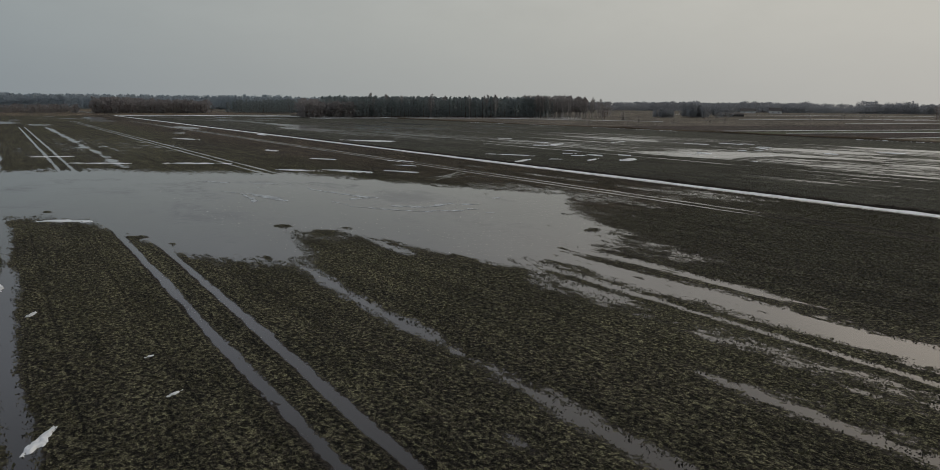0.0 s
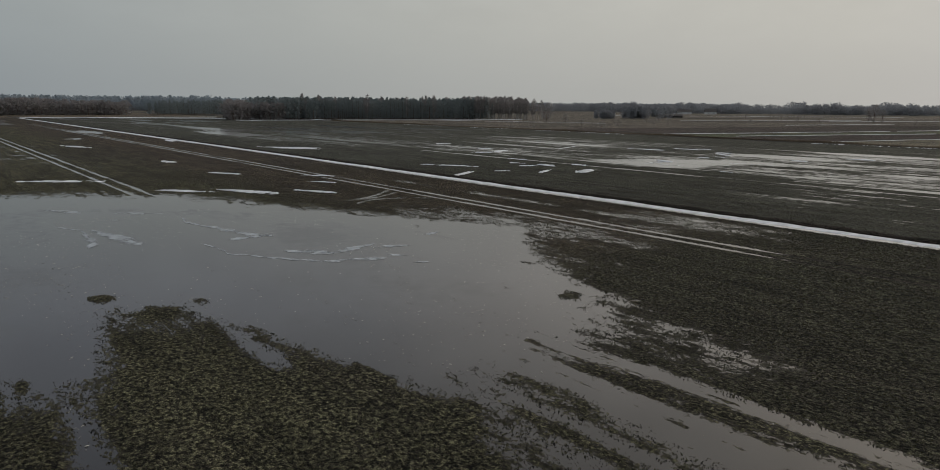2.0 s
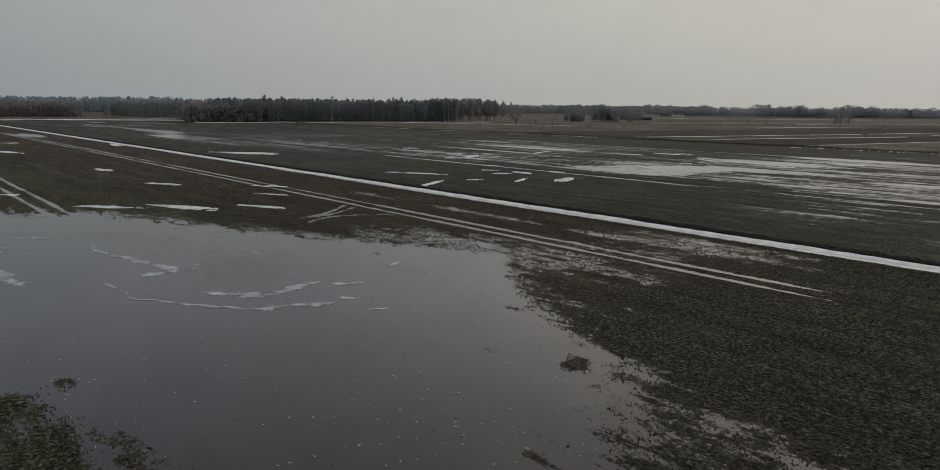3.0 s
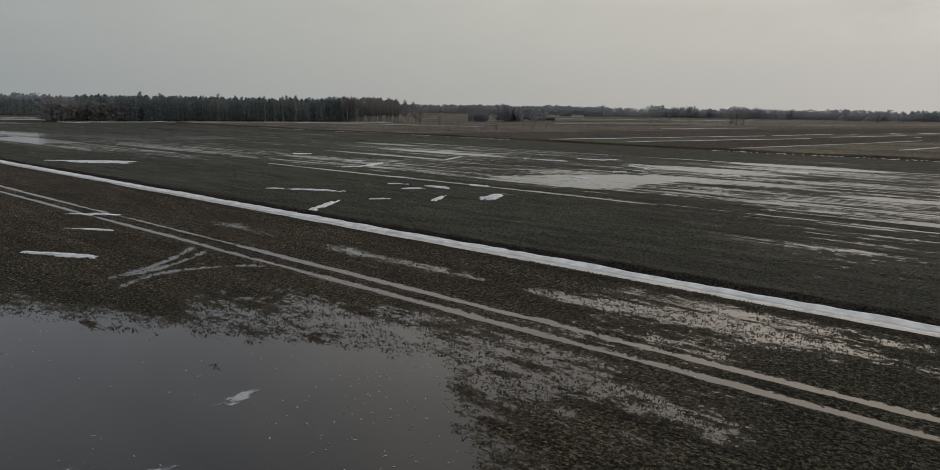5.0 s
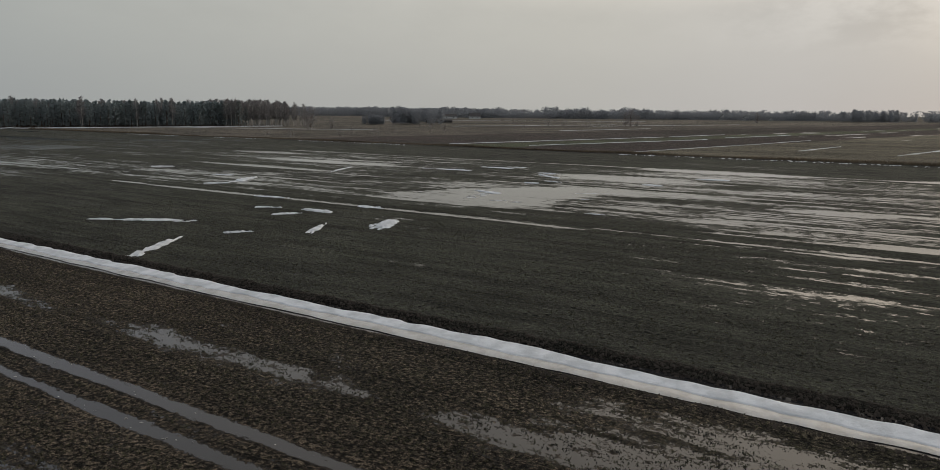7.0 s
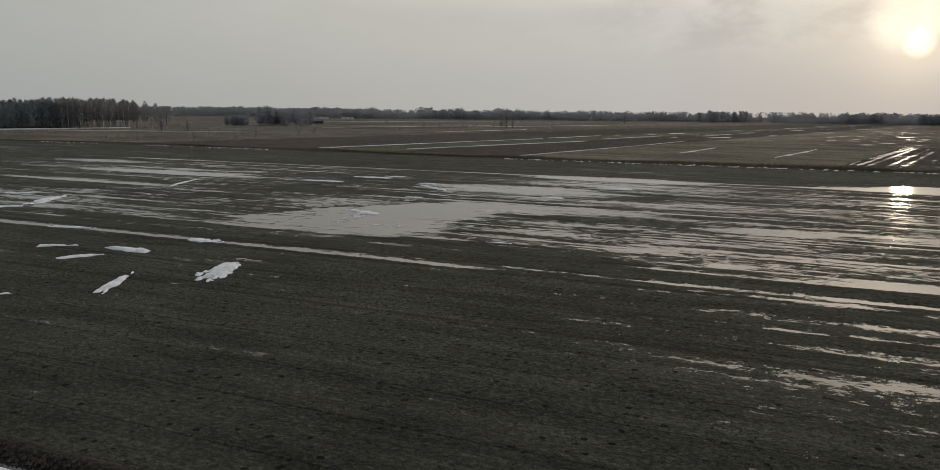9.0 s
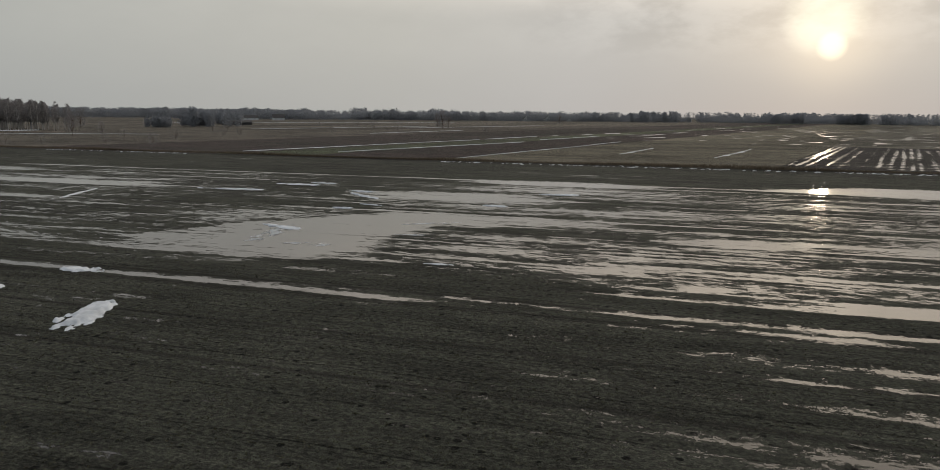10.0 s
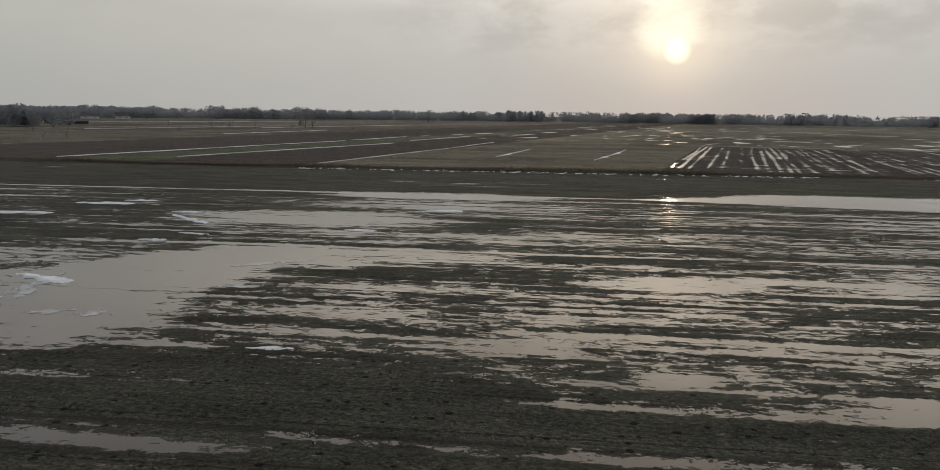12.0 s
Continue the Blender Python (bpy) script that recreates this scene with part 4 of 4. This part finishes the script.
def house(x, y, long, deep, eaves, ridge, turn, wall_mat, roof_mat, label, windows=3, chimney=True):
    """A gabled building seen across the fields."""
    ob = new("farmhouse")
    ob.matrix_world = pose(x, y, 0.0, 0, 0, turn)
    a, b = long / 2, deep / 2
    v = [(-a, -b, 0), (a, -b, 0), (a, b, 0), (-a, b, 0), (-a, -b, eaves), (a, -b, eaves), (a, b, eaves), (-a, b, eaves), (-a, 0, ridge - 0.1), (a, 0, ridge - 0.1)]
    f = [(0, 1, 5), (0, 5, 4), (1, 2, 6), (1, 6, 5), (2, 3, 7), (2, 7, 6), (3, 0, 4), (3, 4, 7), (4, 8, 7), (5, 6, 9)]
    part("wall", v, f, wall_mat, ob)
    o, t, drop = 0.5, 0.25, 0.25
    v, f = [], []
    for side in (-1, 1):
        k = len(v)
        for x0 in (-a - o, a + o):
            v += [(x0, side * (b + o), eaves - drop), (x0, 0, ridge), (x0, 0, ridge + t), (x0, side * (b + o), eaves - drop + t)]
        f += [(k, k + 1, k + 5, k + 4), (k + 2, k + 3, k + 7, k + 6), (k, k + 4, k + 7, k + 3), (k, k + 3, k + 2, k + 1), (k + 4, k + 5, k + 6, k + 7)]
    part("roof", v, f, roof_mat, ob)
    for side in (-1, 1):
        for k in range(windows):
            cx = (k + 0.5) / windows * long - a
            part("window", *box(cx - 0.6, side * b - 0.06, 1.0, cx + 0.6, side * b + 0.06, 2.4), GLASS, ob)
    if chimney:
        part("chimney", *box(-0.4, -0.4, ridge - 0.8, 0.4, 0.4, ridge + 1.2), ROOF, ob)
    return tagged(ob, label, "house")


WHITE_HOUSE = "low white plastered farmhouse among the village trees"
house(1056, 639, 20, 9, 3.6, 6.5, -62, PLASTER, ROOF, WHITE_HOUSE)
house(1208, 306, 15, 10, 3.8, 8.5, 20, PLASTER, ROOF, "white gabled farmhouse at the edge of the meadow")
house(1215, 272, 17, 10, 3.8, 8.5, 20, PLASTER, ROOF, "white gabled farmhouse at the edge of the meadow")
house(1300, -172, 16, 10, 4.5, 8.0, 80, PLASTER, ROOF, WHITE_HOUSE)
house(1128, 545, 18, 8, 3.2, 5.0, -62, PLASTER, ROOF, WHITE_HOUSE)
house(929, 596, 16, 9, 3.5, 8.0, -50, PLASTER, ROOF, "grey-walled farmhouse with a steep dark roof", 2)
house(909, 627, 20, 9, 3.2, 6.5, -50, PLASTER, ROOF, "long low farm building with a dark roof", 2, False)
house(590, 425, 24, 8, 2.2, 3.7, -50, ROOF, ROOF, "long dark wooden barn behind bare trees", 2, False)
house(1246, 240, 7, 6, 3.0, 4.6, 20, PLASTER, ROOF, "small white outbuilding beside the farmhouses", 1, False)


def nest_pole(x, y, tall):
    """A utility pole that carries a big stick nest."""
    ob = new("utility_pole")
    ob.location = (x, y, ground_z(x, y) - 0.1)
    ring = [(math.cos(k * 0.785), math.sin(k * 0.785)) for k in range(8)]
    v = [(0.16 * c, 0.16 * q, 0.0) for c, q in ring] + [(0.11 * c, 0.11 * q, tall) for c, q in ring]
    part("post", v, [(k, (k + 1) % 8, 8 + (k + 1) % 8, 8 + k) for k in range(8)], PINE_BARK, ob)
    part("crossarm", *box(-0.9, -0.07, tall - 0.75, 0.9, 0.07, tall - 0.6), PINE_BARK, ob)
    rng = np.random.default_rng(5)
    a, r, h = rng.random(160) * 6.283, rng.uniform(0.3, 0.95, 160), rng.uniform(0.0, 0.7, 160)
    at = np.stack([r * np.cos(a), r * np.sin(a), tall + h], 1)
    along = np.stack([-np.sin(a), np.cos(a), rng.normal(0, 0.2, 160)], 1) * 0.45
    tri = np.stack([at - along, at + along, at + np.stack([0 * a, 0 * a, a * 0 + 0.14], 1)], 1)
    part("nest", tri.reshape(-1, 3), np.arange(480).reshape(-1, 3), HAZED_TWIGS, ob, "large nest of dry sticks")
    return tagged(ob, "wooden utility pole topped by a large stick nest", "pole")


nest_pole(655, 468, 11.5)


def snow_line(x0, y0, x1, y1, width, label, seed, tall=0.12, name="snow_strip"):
    """A thin drift along a field edge."""
    long = math.hypot(x1 - x0, y1 - y0)
    count = max(12, int(long / 1.5))
    k = np.linspace(0, 1, count)
    t = np.linspace(-1, 1, 5)
    gk, gt = np.meshgrid(k, t, indexing="ij")
    half = width / 2 * np.clip(0.12 + 0.9 * fbm(gk * long / 9, gk * 0, 600 + seed) + 0.5 * vnoise(gk * long / 3, gk * 0, 620 + seed), 0.04, 1.6) * np.minimum(1, 12 * np.minimum(gk, 1 - gk) + 0.1)
    bend = 0.8 * vnoise(gk * long / 40, gk * 0, 640 + seed)
    wx, wy = (x1 - x0) / long, (y1 - y0) / long
    off = gt * half + bend
    x, y = x0 + (x1 - x0) * gk - wy * off, y0 + (y1 - y0) * gk + wx * off
    z = np.maximum(height(x, y), 0.0) + tall * (1 - gt**2) - 0.06 * (np.abs(gt) > 0.9) + 0.04
    ob = add_mesh(name, np.stack([x, y, z], -1).reshape(-1, 3), grid_faces(count, 5), SNOW, flat=False)
    return tagged(ob, label, "snow", group="snow drifts along field edges")


DRIFT = "thin drift of old snow along a field edge"
snow_line(239, 177, 360, 142, 1.4, DRIFT, 1)
snow_line(247, 151, 345, 119, 1.2, DRIFT, 2)
snow_line(234, 112, 366, 82, 0.9, DRIFT, 3)
snow_line(263, 50, 324, 35, 2.2, "thin drift of snow lying in a meadow furrow", 4)
snow_line(271, 75, 313, 67, 2.0, "thin drift of snow lying in a meadow furrow", 5)
snow_line(366, 141, 420, 128, 3.0, DRIFT, 6)
snow_line(372, 118, 440, 100, 2.6, DRIFT, 7)
snow_line(420, 222, 520, 200, 3.4, DRIFT, 8)
snow_line(470, 330, 640, 270, 4.0, DRIFT, 9)
snow_line(560, 260, 760, 190, 5.0, DRIFT, 10)
snow_line(640, 560, 900, 330, 6.0, DRIFT, 11)
snow_line(176, 456, 372, 399, 5.0, "long drift of snow along the edge of the wood", 12, 0.3)
snow_line(110, 560, 215, 500, 5.0, "long drift of snow along the end of the field", 13, 0.3)
snow_line(72, 572, 200, 560, 4.0, "long drift of snow along the end of the field", 14, 0.3)
snow_line(300, 420, 350, 300, 2.0, DRIFT, 15)


def far_ditch_edge():
    """Withered grass, dark bank and scraps of snow along the far ditch."""
    rng = np.random.default_rng(77)
    count = 34000
    y = rng.uniform(-140, 420, count)
    off = np.abs(rng.normal(0, 2.6, count)) * np.clip(0.9 + 0.9 * vnoise(y / 26, y * 0, 701), 0.12, 2)
    x = FAR_DITCH_X + 1.6 + 2.0 * vnoise(y / 60.0, y * 0, 31) + off
    z = height(x, y)
    tall, wide = rng.uniform(0.15, 0.55, count) * np.clip(1.0 + 0.8 * vnoise(y / 18, y * 0, 705), 0.6, 1.7), rng.uniform(0.05, 0.14, count)
    ang = rng.random(count) * 6.283
    c, s = np.cos(ang) * wide, np.sin(ang) * wide
    tri = np.stack([np.stack([x - c, y - s, z - 0.02], 1), np.stack([x + c, y + s, z - 0.02], 1), np.stack([x + rng.normal(0, 0.15, count), y + rng.normal(0, 0.15, count), z + tall], 1)], 1)
    ob = add_mesh("withered_grass", tri.reshape(-1, 3), np.arange(3 * count).reshape(-1, 3), DRY_GRASS)
    tagged(ob, "withered brown grass and weeds along the far ditch", "grass", kind="stuff")
    # scraps of snow in the ditch
    spots = rng.uniform(-60, 330, 620)
    spots = spots[vnoise(spots / 22, spots * 0, 703) > -0.15]
    verts, faces = [], []
    for k, sy in enumerate(spots):
        n, long, wide = 9, rng.uniform(0.5, 3.5), rng.uniform(0.12, 0.4)
        cx = FAR_DITCH_X + rng.normal(-0.4, 0.5) + 2.0 * float(vnoise(np.array([sy / 60.0]), np.array([0.0]), 31)[0])
        base = len(verts)
        top = max(0.0, ground_z(cx, sy)) + 0.07
        verts.append((cx, sy, top + 0.03))
        for m in range(n):
            a = 2 * math.pi * m / n
            q = rng.uniform(0.6, 1.2)
            verts.append((cx + wide * q * math.cos(a), sy + long / 2 * q * math.sin(a), top - 0.22))
        faces += [(base, base + 1 + m, base + 1 + (m + 1) % n) for m in range(n)]
    ob = add_mesh("snow_scraps", verts, faces, SNOW, flat=False)
    tagged(ob, "scraps of white snow left in the far ditch", "snow", kind="stuff")


far_ditch_edge()


# ---- crop and clods on the near ground ----
EYES = np.array([eye for _, eye, _, _ in PATH])[:, :2]


def scatter(count, seed, low, high, thin):
    """Spots on the near ground whose height lies between low and high; thin: the share kept on dry ground."""
    rng = np.random.default_rng(seed)
    x, y = rng.uniform(-6, 150, count), rng.uniform(2, 126, count)
    z = height(x, y)
    ahead = np.full(count, 1e9)
    for ex, ey in EYES:
        ahead = np.minimum(ahead, np.hypot(x - ex - 14, y - ey - 12))
    keep = rng.random(count) < np.clip((26 / np.maximum(ahead, 1)) ** 1.4, 0.06, 1)
    wet = z / RELIEF
    keep &= (wet > low) & (wet < high) & (np.abs(x - DITCH_X) > 1.4)
    keep &= (wet < 0.03) | (rng.random(count) < thin)
    keep &= (wet > 0.0) | (rng.random(count) < np.where(x < DITCH_X, 0.85, 0.02))
    keep &= (x < DITCH_X) | (wet > 0.06)
    keep &= (x < DITCH_X) | (rng.random(count) < 0.4)
    for at in (6.15, 8.0, 30.6, 32.4, 57.75, 59.5):
        keep &= np.abs(x - at) > 0.7
    return x[keep], y[keep], z[keep], rng


def build_crop():
    x, y, z, rng = scatter(CROP_TRIES, 31, -0.035, 0.3, 0.8)
    count = len(x)
    verts, faces = [], []
    for k in range(3):
        ang = rng.random(count) * 6.283
        tall, wide = rng.uniform(0.025, 0.07, count), rng.uniform(0.02, 0.05, count)
        bx, by = x + rng.normal(0, 0.05, count), y + rng.normal(0, 0.07, count)
        c, s = np.cos(ang) * wide, np.sin(ang) * wide
        tipx, tipy = bx + rng.normal(0, 0.06, count), by + rng.normal(0, 0.06, count)
        base = 3 * np.arange(count) + 3 * count * k
        tri = np.stack([np.stack([bx - c, by - s, z - 0.01], 1), np.stack([bx + c, by + s, z - 0.01], 1), np.stack([tipx, tipy, z + tall], 1)], 1)
        verts.append(tri.reshape(-1, 3))
        faces.append(np.stack([base, base + 1, base + 2], 1))
    ob = add_mesh("wheat", np.concatenate(verts), np.concatenate(faces), CROP)
    tagged(ob, "short olive-green blades of winter wheat in the mud", "crop", kind="stuff")


def build_clods():
    x, y, z, rng = scatter(CLOD_TRIES, 32, -0.05, 0.3, 0.35)
    count = len(x)
    r, tall = rng.uniform(0.03, 0.085, count), rng.uniform(0.010, 0.030, count)
    z0 = z - 0.03
    rings = []
    for k in range(4):
        ang = k * 1.571 + rng.uniform(-0.4, 0.4, count)
        rr = r * rng.uniform(0.6, 1.2, count)
        rings.append(np.stack([x + rr * np.cos(ang), y + np.where(x < DITCH_X, 1.3, 2.4) * rr * np.sin(ang), z0], 1))
    rings.append(np.stack([x + rng.normal(0, 0.02, count), y + rng.normal(0, 0.02, count), z + tall], 1))
    verts = np.stack(rings, 1).reshape(-1, 3)
    base = 5 * np.arange(count)
    faces = np.concatenate([np.stack([base + k, base + (k + 1) % 4, base + 4], 1) for k in range(4)])
    ob = add_mesh("clods", verts, faces, CLOD, flat=False)
    tagged(ob, "dark wet clods of soil and roots standing out of the mud", "soil", kind="stuff")


def build_bank():
    """Dark clods along the far lip of the ditch and a few on its near side."""
    rng = np.random.default_rng(33)
    count = 26000
    y = rng.uniform(20, 200, count)
    off = np.where(rng.random(count) < 0.8, 0.62 + np.abs(rng.normal(0, 0.45, count)), -1.45 - np.abs(rng.normal(0, 0.35, count)))
    x = DITCH_X + off + 0.25 * vnoise(y / 9.0, y * 0, 21)
    z = height(x, y)
    r, tall = rng.uniform(0.03, 0.12, count), rng.uniform(0.03, 0.10, count)
    rings = [np.stack([x + r * math.cos(k * 1.2566) * rng.uniform(0.6, 1.2, count), y + 1.2 * r * math.sin(k * 1.2566) * rng.uniform(0.6, 1.2, count), z - 0.03], 1) for k in range(5)]
    rings.append(np.stack([x + rng.normal(0, 0.02, count), y + rng.normal(0, 0.02, count), z + tall], 1))
    base = 6 * np.arange(count)
    faces = np.concatenate([np.stack([base + k, base + (k + 1) % 5, base + 5], 1) for k in range(5)])
    ob = add_mesh("bank_clods", np.stack(rings, 1).reshape(-1, 3), faces, CLOD, flat=False)
    tagged(ob, "dark crumbly clods along the lip of the ditch", "soil", kind="stuff")


build_bank()


def build_straw():
    """Pale bits of straw and leaf afloat in the shallow water."""
    rng = np.random.default_rng(34)
    count = 9000
    x, y = rng.uniform(14, 60, count), rng.uniform(30, 84, count)
    keep = (wetness(x, y) > 0.02) & (rng.random(count) < np.clip(0.25 + 0.9 * fbm(x / 6, y / 9, 801), 0.02, 1))
    x, y = x[keep], y[keep]
    z = np.maximum(height(x, y), WATER_Z) + 0.008
    count = len(x)
    ang, long, wide = rng.random(count) * 6.283, rng.uniform(0.02, 0.11, count), rng.uniform(0.008, 0.025, count)
    c, q = np.cos(ang), np.sin(ang)
    tri = [np.stack([x + a * long * c - b * wide * q, y + a * long * q + b * wide * c, z + h], 1) for a, b, h in ((-1, 0, 0), (0, -1, 0.004), (1, 0, 0), (0, 1, 0.012))]
    base = 4 * np.arange(count)
    ob = add_mesh("floating_straw", np.stack(tri, 1).reshape(-1, 3), np.stack([base, base + 1, base + 2, base + 3], 1), STRAW)
    tagged(ob, "pale bits of straw afloat on the shallow flood water", "straw", kind="stuff")


build_straw()
CROP_TRIES, CLOD_TRIES = 400000, 560000
build_crop()
build_clods()
